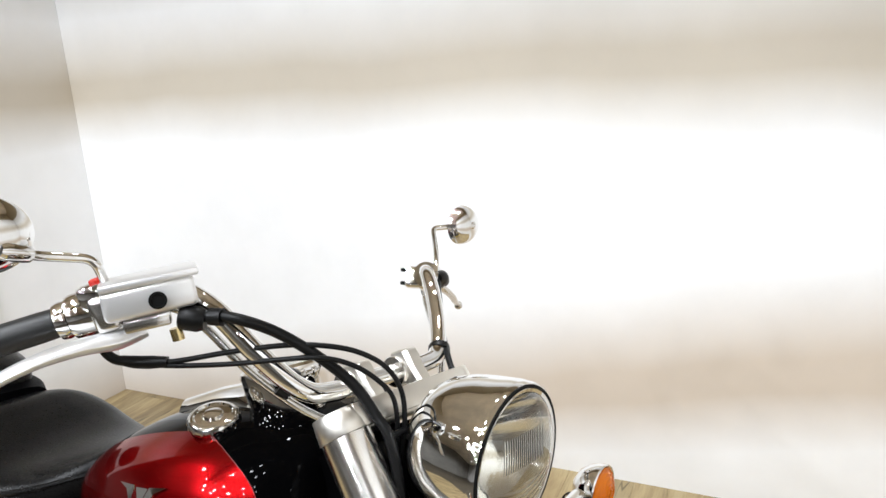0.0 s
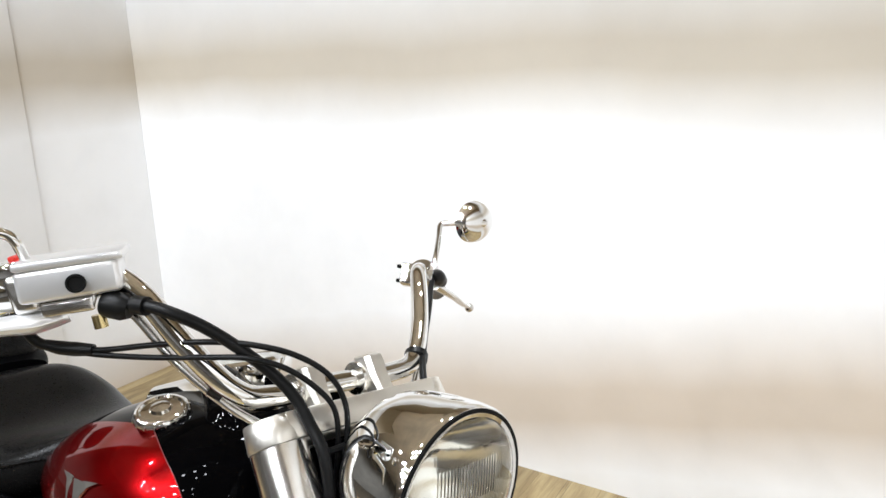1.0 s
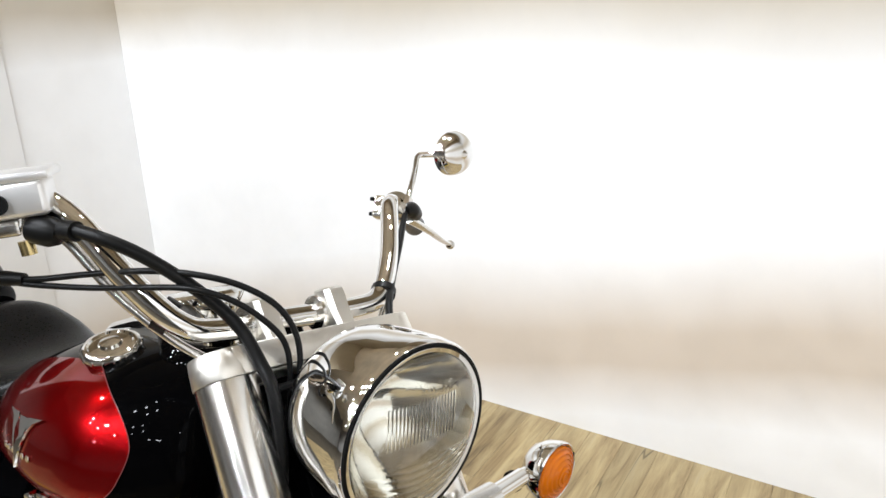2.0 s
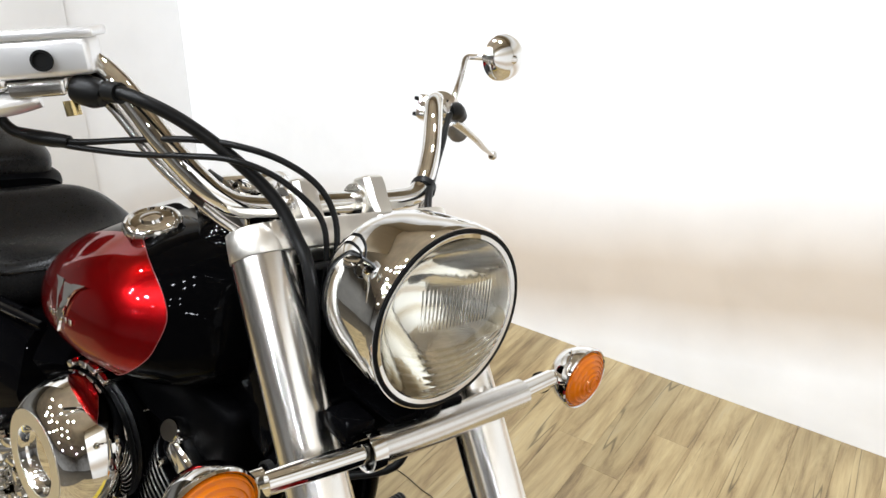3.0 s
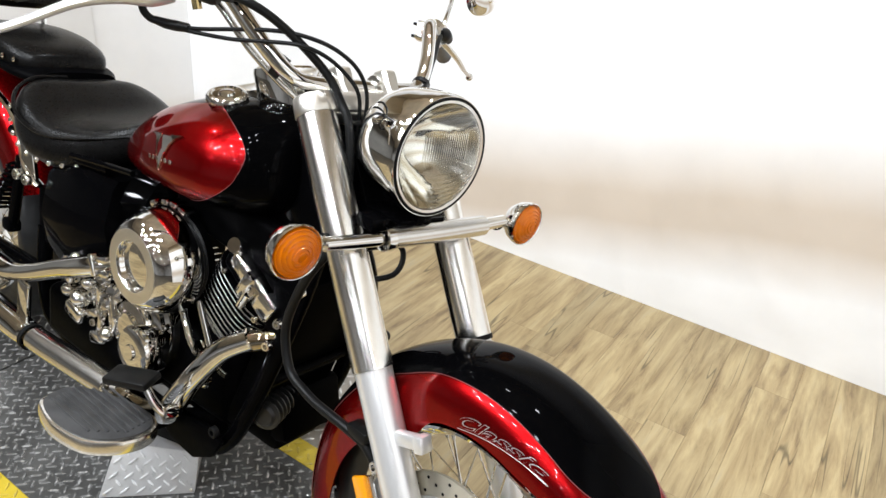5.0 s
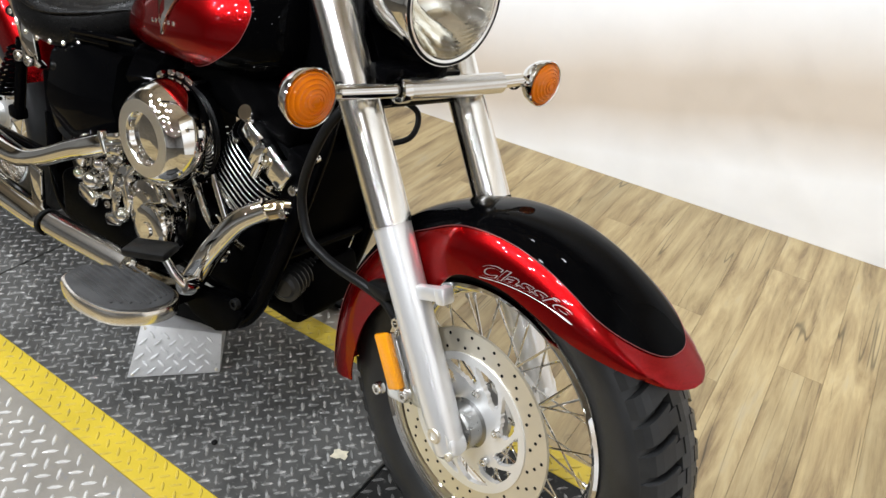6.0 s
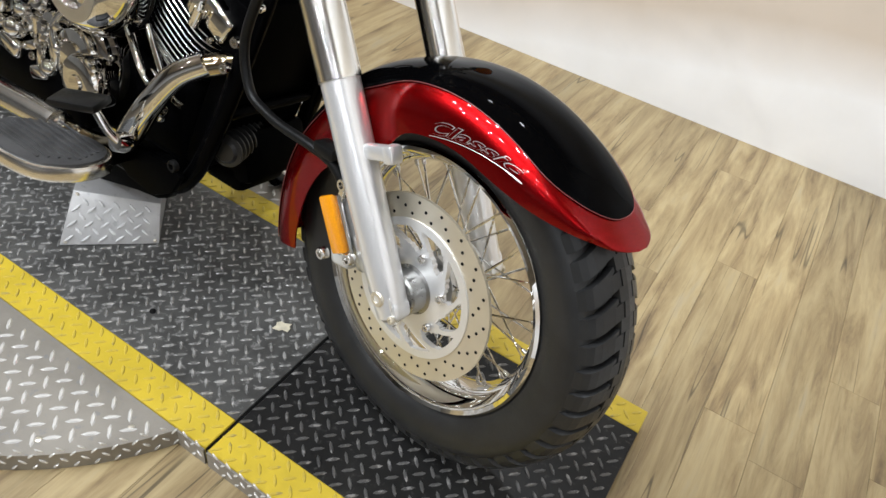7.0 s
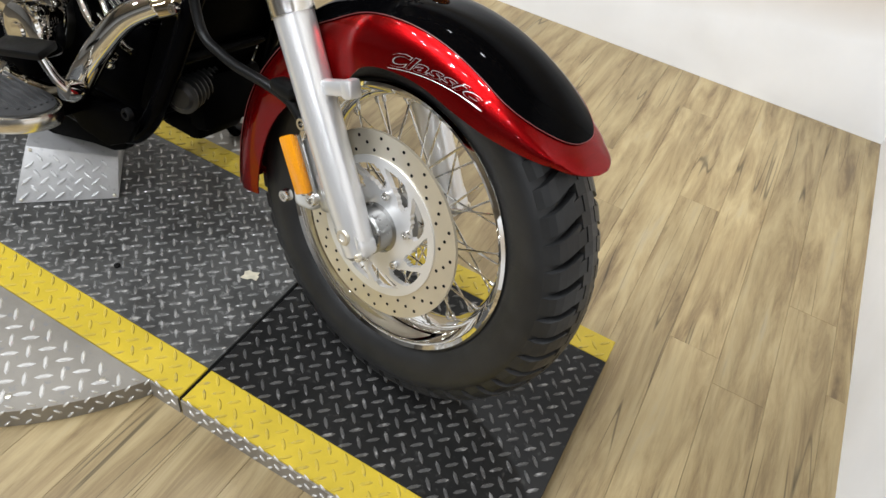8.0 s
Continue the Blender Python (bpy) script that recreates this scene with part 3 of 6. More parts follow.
disc = part("brake_disc", annulus(0.110, 0.148, -0.058, 0.005, AX.x, AX.z), STEEL, motorcycle, "drilled steel brake disc on an alloy carrier", F)
# no hole is cut: small dark discs carry the shade of the drillings
hole = mesh_of("disc_hole", lathe([(0.0, 0.0012), (0.0026, 0.0012), (0.0026, 0)], n=8), DARK)
for i in range(60):
    a = 2 * math.pi * i / 60
    r = (0.119, 0.129, 0.139)[i % 3]
    part("drill_hole", hole, None, disc, m=Matrix.Translation((AX.x + r * math.cos(a), -0.0598, AX.z + r * math.sin(a))) @ pose(0, 0, 0, 90))


def carrier():
    """The alloy plate that carries the disc, pierced by ten slanting slots."""
    rs = np.concatenate([[0.036, 0.050, 0.060], np.linspace(0.064, 0.099, 9), [0.104, 0.111]])
    cols = 160
    bm = bmesh.new()
    v = [[bm.verts.new((AX.x + r * math.cos(a + 13 * max(0, r - 0.06)), -0.0545, AX.z + r * math.sin(a + 13 * max(0, r - 0.06)))) for a in np.linspace(0, 2 * math.pi, cols, endpoint=False)] for r in rs]
    for i in range(len(rs) - 1):
        wide = (0, 0, 0, 5, 8, 11, 13, 14, 14, 13, 11, 0, 0)[i]
        for j in range(cols):
            if abs(j % 16 - 8) * 2 < wide:
                continue
            bm.faces.new((v[i][j], v[i + 1][j], v[i + 1][(j + 1) % cols], v[i][(j + 1) % cols]))
    r = bmesh.ops.extrude_face_region(bm, geom=bm.faces[:])
    bmesh.ops.translate(bm, vec=(0, -0.0085, 0), verts=[q for q in r["geom"] if isinstance(q, bmesh.types.BMVert)])
    bmesh.ops.delete(bm, geom=[q for q in bm.verts if not q.link_faces], context="VERTS")
    bmesh.ops.recalc_face_normals(bm, faces=bm.faces)
    return bm


part("disc_carrier", carrier(), SILVER_PAINT, disc, "satin alloy disc carrier")
for i in range(6):
    a = 2 * math.pi * (i + 0.4) / 6
    bolt("carrier_bolt", (AX.x + 0.062 * math.cos(a), -0.064, AX.z + 0.062 * math.sin(a)), (0, -1, 0), 0.0065, 0.007, POLISHED, disc)
part("hub_cap", ywheel([(0.0, -0.088), (0.018, -0.088), (0.019, -0.092), (0.031, -0.092), (0.034, -0.089), (0.035, -0.066), (0.040, -0.063), (0.040, -0.055)], AX.x, AX.z, 44), simple("grey_hub_alloy", (0.42, 0.42, 0.41), 0.3, 1.0, 0.06, 20), disc, "grey alloy hub boss")

# ---------------------------------------------------------------- fork
SLOPE = 0.715


def fork_x(z):
    return -0.1775 - SLOPE * (z - 0.586)


UP = Vector((-SLOPE, 0, 1)).normalized()


def fork_leg(y):
    side = 1 if y > 0 else -1

    def on(z, dx=0.0, dy=0.0):
        return (fork_x(z) + dx, y + dy, z)
    base = Vector(on(0.31))
    L = (0.60 - 0.31) / UP.z
    leg = part("fork_leg", lathe([(0, -0.006), (0.017, -0.004), (0.023, 0.002), (0.0245, 0.02), (0.0265, 0.08), (0.0275, 0.2), (0.028, L), (0, L)], base, UP, 32), SILVER_PAINT, motorcycle, "silver lacquered lower fork leg", F)
    c0 = Vector(on(0.586))
    Lc = (0.895 - 0.586) / UP.z
    part("fork_cover", lathe([(0.027, -0.001), (0.0302, -0.001), (0.0305, 0.003), (0.0305, Lc * 0.5), (0.0305, Lc), (0.026, Lc)], c0, UP, 40), SATIN, leg, "satin chrome upper fork cover")
    c1 = Vector(on(0.8955))
    part("fork_cap", lathe([(0.0, 0), (0.0312, 0), (0.0318, 0.001), (0.0312, 0.015), (0.0300, 0.0285), (0.0292, 0.0293), (0.018, 0.0295), (0.0, 0.0295)], c1, UP, 36), BRUSHED, leg, "brushed alloy fork clamp cap")
    # boss that carries the mudguard, and the axle lug
    part("mudguard_boss", join(box(on(0.524, 0.048), (0.074, 0.018, 0.022), 0.006, (0, -24, 0)), box(on(0.537, 0.088), (0.018, 0.024, 0.026), 0.005, (0, -24, 0))), SILVER_PAINT, leg)
    part("axle_lug", join(lathe([(0, -0.012), (0.02, -0.012), (0.022, -0.008), (0.022, 0.014), (0.0, 0.014)], (AX.x + 0.004, y + side * 0.004, AX.z), (0, side, 0), 24), box((AX.x + 0.016, y, AX.z - 0.005), (0.038, 0.034, 0.028), 0.008, (0, -30, 0))), SILVER_PAINT, leg)
    bolt("axle_bolt", (AX.x, y + side * 0.016, AX.z + 0.010), (0, side, 0), 0.0125, 0.01, STEEL, leg)
    bolt("pinch_bolt", on(0.319, 0.018, side * 0.016), (0, side, 0), 0.006, 0.006, STEEL, leg)
    return leg


fork_leg(-0.11)
leg_l = fork_leg(0.107)
for z, h, mat in ((0.580, 0.010, DARK), (0.573, 0.006, CHROME), (0.567, 0.007, DARK), (0.561, 0.006, CHROME)):
    part("seal_ring", lathe([(0.026, 0), (0.0315, 0.001), (0.0315, h - 0.001), (0.026, h)], (fork_x(z), 0.107, z), UP, 32), mat, leg_l)

# top yoke, risers
def along(z, dx, y):
    return (fork_x(z) + dx, y, z)


RAKE = -math.degrees(math.atan(SLOPE))
yoke = part("top_yoke", box(along(0.902, -0.004, 0), (0.05, 0.225, 0.030), 0.006, (0, RAKE, 0), 3), BRUSHED, motorcycle, "brushed alloy top yoke", F)
YOKE_MID = Vector(along(0.9075, 0, -0.0015)) + Vector((UP.z, 0, -UP.x)) * 0.0215
part("yoke_front", box(tuple(YOKE_MID), (0.019, 0.217, 0.0295), 0.0015, (0, RAKE, 0)), BRUSHED, yoke, "wide brushed alloy front face of the yoke")
part("yoke_nut", lathe([(0, 0.012), (0.012, 0.012), (0.016, 0.008), (0.017, 0)], along(0.922, -0.03, 0), UP, 6), CHROME, yoke)
lower = part("lower_yoke", box(along(0.762, -0.03, 0), (0.05, 0.20, 0.03), 0.008, (0, RAKE, 0)), BLACK, motorcycle, "gloss black lower yoke", F)
part("steering_stem", tube([along(0.74, -0.065, 0), along(0.905, -0.065, 0)], 0.026, 20, 1), BLACK, motorcycle, "", F)
BAR_MID = Vector((-0.448, 0, 0.932))
for s in (-1, 1):
    out = [(-0.009, -0.0145), (0.009, -0.0145), (0.0135, -0.009), (0.0135, 0.009), (0.009, 0.0145), (-0.009, 0.0145), (-0.0135, 0.009), (-0.0135, -0.009)]
    rows = []
    for x, z, f in ((-0.412, 0.908, 0.95), (-0.418, 0.925, 0.92), (-0.432, 0.938, 1.0), (-0.441, 0.95, 1.05), (-0.447, 0.958, 1.0), (-0.449, 0.960, 0.85)):
        rows.append([(x + v * f, s * 0.046 + u * f, z + 0.45 * v * f) for u, v in out])
    bm = bm_grid(rows, False, True)
    bm.verts.ensure_lookup_table()
    bm.faces.new([bm.verts[i] for i in range(40, 48)])
    riser = part("riser", tidy(bm), BRUSHED, motorcycle, "brushed alloy handlebar riser", F, 30)
    part("riser_clamp", lathe([(0.0127, -0.0175), (0.0205, -0.0175), (0.022, -0.014), (0.022, 0.014), (0.0205, 0.0175), (0.0127, 0.0175)], (BAR_MID.x, s * 0.046, BAR_MID.z), (0, 1, 0), 28), POLISHED, riser)

bar_pts = [(-0.448, 0, 0.932), (-0.446, -0.09, 0.933), (-0.453, -0.133, 0.946), (-0.484, -0.172, 0.99), (-0.521, -0.203, 1.039), (-0.554, -0.231, 1.06), (-0.588, -0.27, 1.052), (-0.632, -0.33, 1.024), (-0.7, -0.43, 0.984)]
bar_l = [(x, -y, z - d) for (x, y, z), d in zip(bar_pts, (0, 0.002, 0.008, 0.018, 0.025, 0.026, 0.024, 0.022, 0.022))]
handlebar = part("handlebar", tube(bar_l[::-1] + bar_pts[1:], 0.0127, 18, 8), CHROME, motorcycle, "wide pulled-back chrome handlebar", F)

# ---------------------------------------------------------------- headlight
HL = Vector((-0.228, -0.016, 0.887))
HS = 0.86     # size of the headlight against a 200 mm one


REFLECTOR = simple("aluminised_reflector", (0.93, 0.91, 0.86), 0.06, 1.0, 0.04, 40, 0.12, 110, stretch=(1, 1, 0.35), rough_var=0.4)


def headlight():
    def turned(profile, n=64):
        return lathe([(r * HS, d * HS) for r, d in profile], HL, (1, 0, 0), n)
    shell = part("headlight", turned([(0.0, -0.150), (0.02, -0.149), (0.042, -0.144), (0.062, -0.134), (0.079, -0.119), (0.091, -0.099), (0.0985, -0.074), (0.1025, -0.048), (0.1048, -0.024), (0.106, -0.010), (0.1055, -0.002)]), CHROME, motorcycle, "round chrome headlight with fluted clear lens", F)
    part("trim_ring", turned([(0.1055, -0.002), (0.1055, 0.004), (0.1035, 0.008), (0.102, 0.008)]), CHROME, shell, "chrome headlight trim ring")
    part("seal_ring", turned([(0.1025, 0.0065), (0.102, 0.0095), (0.0985, 0.0105), (0.0975, 0.008)]), DARK, shell, "thin black rubber ring")
    part("inner_ring", turned([(0.0985, 0.0085), (0.097, 0.0095), (0.0925, 0.0085), (0.0915, 0.004)]), CHROME, shell)
    lens = [(0.0935 * math.cos(a), 0.006 + 0.018 * math.sin(a)) for a in np.linspace(0, math.pi / 2, 14)]
    part("lens", thicken(turned(lens), 0.002), LENS_GLASS, shell, "clear fluted headlight glass").visible_shadow = False
    refl = [(0.0925, 0.004)] + [(r, -0.085 + 0.089 * (r / 0.0925) ** 2) for r in np.linspace(0.09, 0.0, 16)]
    part("reflector", turned(refl), REFLECTOR, shell, "bright reflector bowl")
    return shell


head = headlight()

# ---------------------------------------------------------------- light bar and indicators
LAMP_WHITE = simple("bright_lamp_reflector", (0.92, 0.88, 0.78), 0.2, 0.9)
SIG = Vector((-0.22, 0.234, 0.765))
lightbar = part("light_bar", tube([(-0.238, -0.185, 0.765), (-0.232, -0.1, 0.765), (-0.23, 0.0, 0.765), (-0.232, 0.1, 0.765), (-0.238, 0.185, 0.765)], 0.0105, 18, 4), CHROME, motorcycle, "chrome bar carrying the front indicators", F)
part("bar_sleeve", tube([(-0.232, -0.082, 0.765), (-0.23, 0.0, 0.765), (-0.232, 0.125, 0.765)], 0.0165, 24, 3), POLISHED, lightbar, "satin alloy centre sleeve")
part("bar_clamp", lathe([(0.0165, -0.008), (0.0185, -0.008), (0.019, -0.004), (0.019, 0.006), (0.0165, 0.006)], (-0.231, -0.082, 0.765), (0, 1, 0), 24), CHROME, lightbar)


def indicator(s):
    c = Vector((SIG.x - (0.011 if s < 0 else 0.005), s * SIG.y, SIG.z - (0.002 if s < 0 else 0.005)))
    body = part("indicator", lathe([(r * 0.96, d * 0.96) for r, d in [(0.0, -0.042), (0.012, -0.040), (0.026, -0.032), (0.036, -0.018), (0.0405, -0.004), (0.041, 0.003), (0.0395, 0.005), (0.037, 0.003), (0.033, -0.01), (0.02, -0.024), (0, -0.028)]], c, (1, 0, 0), 48), CHROME, motorcycle, "round chrome indicator with amber lens", F)
    prof = [(0.0345, 0.002)]
    for i, r in enumerate(np.linspace(0.0345, 0.0, 32)):
        prof.append((r * 0.98, 0.004 + 0.013 * math.cos(r / 0.0345 * math.pi / 2) + (0.0016 if i % 5 < 2 and r > 0.006 else 0)))
    part("lens", lathe(prof, c, (1, 0, 0), 48), AMBER, body, "amber indicator lens with ring ribs")
    part("reflector", lathe([(0.0328, 0.002), (0.029, -0.008), (0.018, -0.018), (0.0, -0.022)], c, (1, 0, 0), 40), LAMP_WHITE, body)
    part("bulb", lathe([(0, 0.004), (0.006, 0.002), (0.008, -0.004), (0.006, -0.012), (0.005, -0.022)], c, (1, 0, 0), 16), AMBER_REFLECTOR, body)
    part("stalk", tube([(c.x - 0.018, c.y - s * 0.032, c.z), (c.x - 0.018, c.y - s * 0.052, c.z)], 0.0095, 16, 1), CHROME, body)
    part("stalk_ring", lathe([(0.0105, -0.003), (0.0125, -0.003), (0.0125, 0.003), (0.0105, 0.003)], (c.x - 0.018, c.y - s * 0.058, c.z), (0, 1, 0), 20), DARK, body)
    return body


indicator(-1), indicator(1)

# ---------------------------------------------------------------- front mudguard


DULL_STRIPE = simple("thin_dull_stripe", (0.22, 0.05, 0.05), 0.35)


def soft_table(th, xs, ys):
    """Linear stations with their corners rounded off over a few degrees."""
    w = min(5.0, max(0.0, th - xs[0]))
    return float(np.mean(np.interp(th + np.linspace(-w, w, 13), xs, ys)))


def fender_point(th, a, lift=0.0):
    """th: degrees round the wheel from straight ahead; a: -90 (right edge) to 90 (left edge)."""
    crest = soft_table(th, [41.6, 50, 60, 90, 120, 150, 180, 200], [0.354, 0.339, 0.333, 0.332, 0.327, 0.322, 0.333, 0.345])
    edge = soft_table(th, [41.6, 42.6, 45, 49, 56, 62, 70, 86, 98, 105, 110, 115, 122, 150, 175, 188, 198], [0.354, 0.344, 0.331, 0.311, 0.285, 0.274, 0.260, 0.254, 0.248, 0.243, 0.232, 0.206, 0.203, 0.222, 0.240, 0.250, 0.262])
    W = soft_table(th, [41.6, 42.4, 44, 48.0, 60, 86, 100, 150, 200], [0.010, 0.034, 0.052, 0.067, 0.088, 0.088, 0.090, 0.087, 0.08])
    s, c = math.sin(radians(a)), math.cos(radians(a))
    y = W * math.copysign(abs(s) ** 0.75, s)
    r = edge + (crest - edge) * (max(c, 0.0) ** 0.62)
    return Vector((AX.x + (r + lift) * math.cos(radians(th)), y * (1 + lift / W), AX.z + (r + lift) * math.sin(radians(th))))


TH0, TH1 = 41.6, 199.5
ths = np.concatenate([np.linspace(TH0, 50, 24), np.linspace(51, TH1, 62)])
aa = np.linspace(-90, 90, 41)
guard = part("mudguard", thicken(bm_grid([[tuple(fender_point(t, a)) for a in aa] for t in ths]), 0.0025), RED, motorcycle, "candy red front mudguard with black centre", F)


def guard_black(th):
    """Half-width, as an angle, of the black centre."""
    k = min(1.0, max(0.0, (th - 48.5) / 17))
    return 52 * math.sqrt(1 - (1 - k) ** 2) if k < 1 else 52


bl = np.concatenate([48.5 + 17 * (1 - np.cos(np.linspace(0, math.pi / 2, 20))), np.linspace(68, TH1 - 0.5, 50)])
part("black_panel", bm_grid([[tuple(fender_point(t, guard_black(t) * q, 0.0018)) for q in np.linspace(-1, 1, 31)] for t in bl]), BLACK, guard, "gloss black painted centre panel")
edge_r = [tuple(fender_point(t, -guard_black(t), 0.0018)) for t in bl]
edge_l = [tuple(fender_point(t, guard_black(t), 0.0018)) for t in bl]
part("pinstripe", tube(edge_r[::-1] + edge_l[1:], 0.0005, 6, 1), DULL_STRIPE, guard, "thin silver pinstripe")

# ---------------------------------------------------------------- tank


def smooth_table(x, xs, ys):
    """A smooth curve through a few stations."""
    i = int(np.clip(np.searchsorted(xs, x) - 1, 0, len(xs) - 2))
    d = np.gradient(np.asarray(ys, float), np.asarray(xs, float))
    h = xs[i + 1] - xs[i]
    s = min(1.0, max(0.0, (x - xs[i]) / h))
    return (2 * s ** 3 - 3 * s ** 2 + 1) * ys[i] + (s ** 3 - 2 * s ** 2 + s) * h * d[i] + (3 * s ** 2 - 2 * s ** 3) * ys[i + 1] + (s ** 3 - s ** 2) * h * d[i + 1]


TX = [-0.95, -0.90, -0.82, -0.72, -0.62, -0.54, -0.49, -0.46, -0.445]
T_HALF = [0.045, 0.098, 0.142, 0.174, 0.186, 0.175, 0.145, 0.105, 0.055]
T_TOP = [0.725, 0.762, 0.812, 0.852, 0.876, 0.882, 0.872, 0.852, 0.82]
T_LOW = [0.685, 0.668, 0.662, 0.668, 0.672, 0.682, 0.70, 0.722, 0.755]


def tank_point(x, a, lift=0.0):
    """a: degrees round the section, 90 at the top, 0 at the left, 180 at the right, 270 underneath."""
    w, top, low = (smooth_table(x, TX, t) for t in (T_HALF, T_TOP, T_LOW))
    mid = low + (top - low) * 0.40
    c, s = math.cos(radians(a)), math.sin(radians(a))
    e = 0.82
    y = w * math.copysign(abs(c) ** e, c)
    h = (top - mid) if s > 0 else (mid - low)
    z = mid + h * math.copysign(abs(s) ** 0.9, s)
    n = Vector((0, y / (w * w + 1e-6), (z - mid) / (h * h + 1e-6)))
    if n.length > 0:
        n.normalize()
    return Vector((x, y, z)) + n * lift


txs = np.concatenate([np.linspace(-0.95, -0.88, 8), np.linspace(-0.87, -0.55, 24), np.linspace(-0.54, -0.445, 16)])
bm = bm_grid([[tuple(tank_point(x, a)) for a in np.linspace(0, 360, 72, endpoint=False)] for x in txs], False, True)
bm.verts.ensure_lookup_table()
for row in (0, len(txs) - 1):
    bm.faces.new([bm.verts[row * 72 + j] for j in range(72)])
tank = part("fuel_tank", tidy(bm), BLACK, motorcycle, "teardrop fuel tank, gloss black with candy red sides")


def tank_side(mirror):
    """The red panel: its front edge is a bow, its rear runs out to the tail of the tank."""
    rows = []
    a0, a1 = 122.0, 229.0
    for v in np.linspace(0, 1, 40):
        a = a0 + (a1 - a0) * v
        k = (v - 0.40) / 0.60 if v > 0.40 else (0.40 - v) / 0.40
        front = -0.502 - (0.16 if v > 0.40 else 0.12) * k ** 2
        row = [tuple(tank_point(x, a, 0.0016)) for x in np.linspace(front, -0.945, 44)]
        rows.append([(x, -y if mirror else y, z) for x, y, z in row])
    return bm_grid(rows), [r[0] for r in rows]


for mirror in (False, True):
    bm, front_edge = tank_side(mirror)
    side = part("side_panel", tidy(bm), RED, tank, "candy red painted tank side")
    part("pinstripe", tube(front_edge, 0.0005, 6, 1), DULL_STRIPE, side)


def emblem():
    """A winged chrome badge of plain shapes."""
    def on(u, v):
        # u along the tank, v up it
        p = tank_point(-0.675 + u * 0.72, 170 - v * 290, 0.003)
        return tuple(p)
    shapes = [[(-0.072, 0.046), (-0.022, 0.043), (0.004, -0.012), (0.0, -0.052), (-0.016, -0.018), (-0.030, 0.018), (-0.042, 0.034)], [(0.072, 0.046), (0.030, 0.043), (0.010, 0.0), (0.004, -0.012), (0.0, -0.052), (0.022, -0.012), (0.036, 0.018), (0.048, 0.034)],
              [(-0.014, 0.040), (0.022, 0.040), (0.006, 0.004)]]
    bms = []
    for sh in shapes:
        b = bmesh.new()
        vs = [b.verts.new(on(*q)) for q in sh]
        b.faces.new(vs)
        bmesh.ops.triangulate(b, faces=b.faces[:])
        bmesh.ops.solidify(b, geom=b.faces[:], thickness=-0.003)
        bms.append(tidy(b))
    for u in np.linspace(-0.045, 0.05, 6):
        b = box((0, 0, 0), (0.006, 0.003, 0.007), 0.001)
        bmesh.ops.translate(b, vec=on(u, -0.022), verts=b.verts)
        bms.append(b)
    return join(*bms)


part("badge", emblem(), CHROME, tank, "chrome winged tank badge", smooth=20)

# filler cap, instrument
CAP = Vector((-0.628, -0.092, 0.862))
cap = part("filler_cap", lathe([(0.029, 0.003), (0.0335, 0.004), (0.0345, 0.009), (0.0335, 0.015), (0.030, 0.018), (0.026, 0.0185), (0.024, 0.016), (0.014, 0.0165), (0.012, 0.020), (0.006, 0.0215), (0, 0.0218)], CAP, (0.1, -0.28, 1), 36), CHROME, tank, "ribbed chrome filler cap")
part("cap_skirt", lathe([(0.026, -0.014), (0.0315, -0.013), (0.0315, 0.003), (0.028, 0.0035)], CAP, (0.1, -0.28, 1), 36), BLACK, cap, "gloss black cap skirt")
for i in range(16):
    a = 2 * math.pi * i / 16
    q = Vector((0.1, -0.28, 1)).normalized().to_track_quat("Z", "Y").to_matrix() @ Vector((0.0325 * math.cos(a), 0.0325 * math.sin(a), 0.01))
    part("grip_rib", box(tuple(CAP + q), (0.005, 0.005, 0.007), 0.0015), CHROME, cap)
G = Vector((-0.575, 0.0, 0.878))
gauge = part("speedometer", lathe([(0.052, -0.02), (0.056, 0.0), (0.060, 0.03), (0.062, 0.045), (0.061, 0.052), (0.056, 0.056), (0.052, 0.054)], G, (-0.25, 0, 1), 48), CHROME, tank, "round chrome speedometer on the tank")
part("dial", lathe([(0.054, 0.048), (0.0, 0.048)], G, (-0.25, 0, 1), 40), simple("dial_face", (0.6, 0.58, 0.5), 0.4), gauge, "pale instrument dial")
part("dial_glass", lathe([(0.054, 0.0545), (0.03, 0.0575), (0, 0.0585)], G, (-0.25, 0, 1), 40), GLASS, gauge, "instrument glass")
con = []
for x, w, z in ((-0.515, 0.02, 0.875), (-0.535, 0.042, 0.898), (-0.58, 0.052, 0.908), (-0.64, 0.042, 0.898), (-0.70, 0.03, 0.88), (-0.78, 0.018, 0.848)):
    con.append([(x, w * math.cos(a), z - 0.03 + 0.03 * math.sin(a)) for a in np.linspace(0, math.pi, 13)])
part("console", tidy(bm_grid(con)), CHROME, tank, "long chrome tank console")

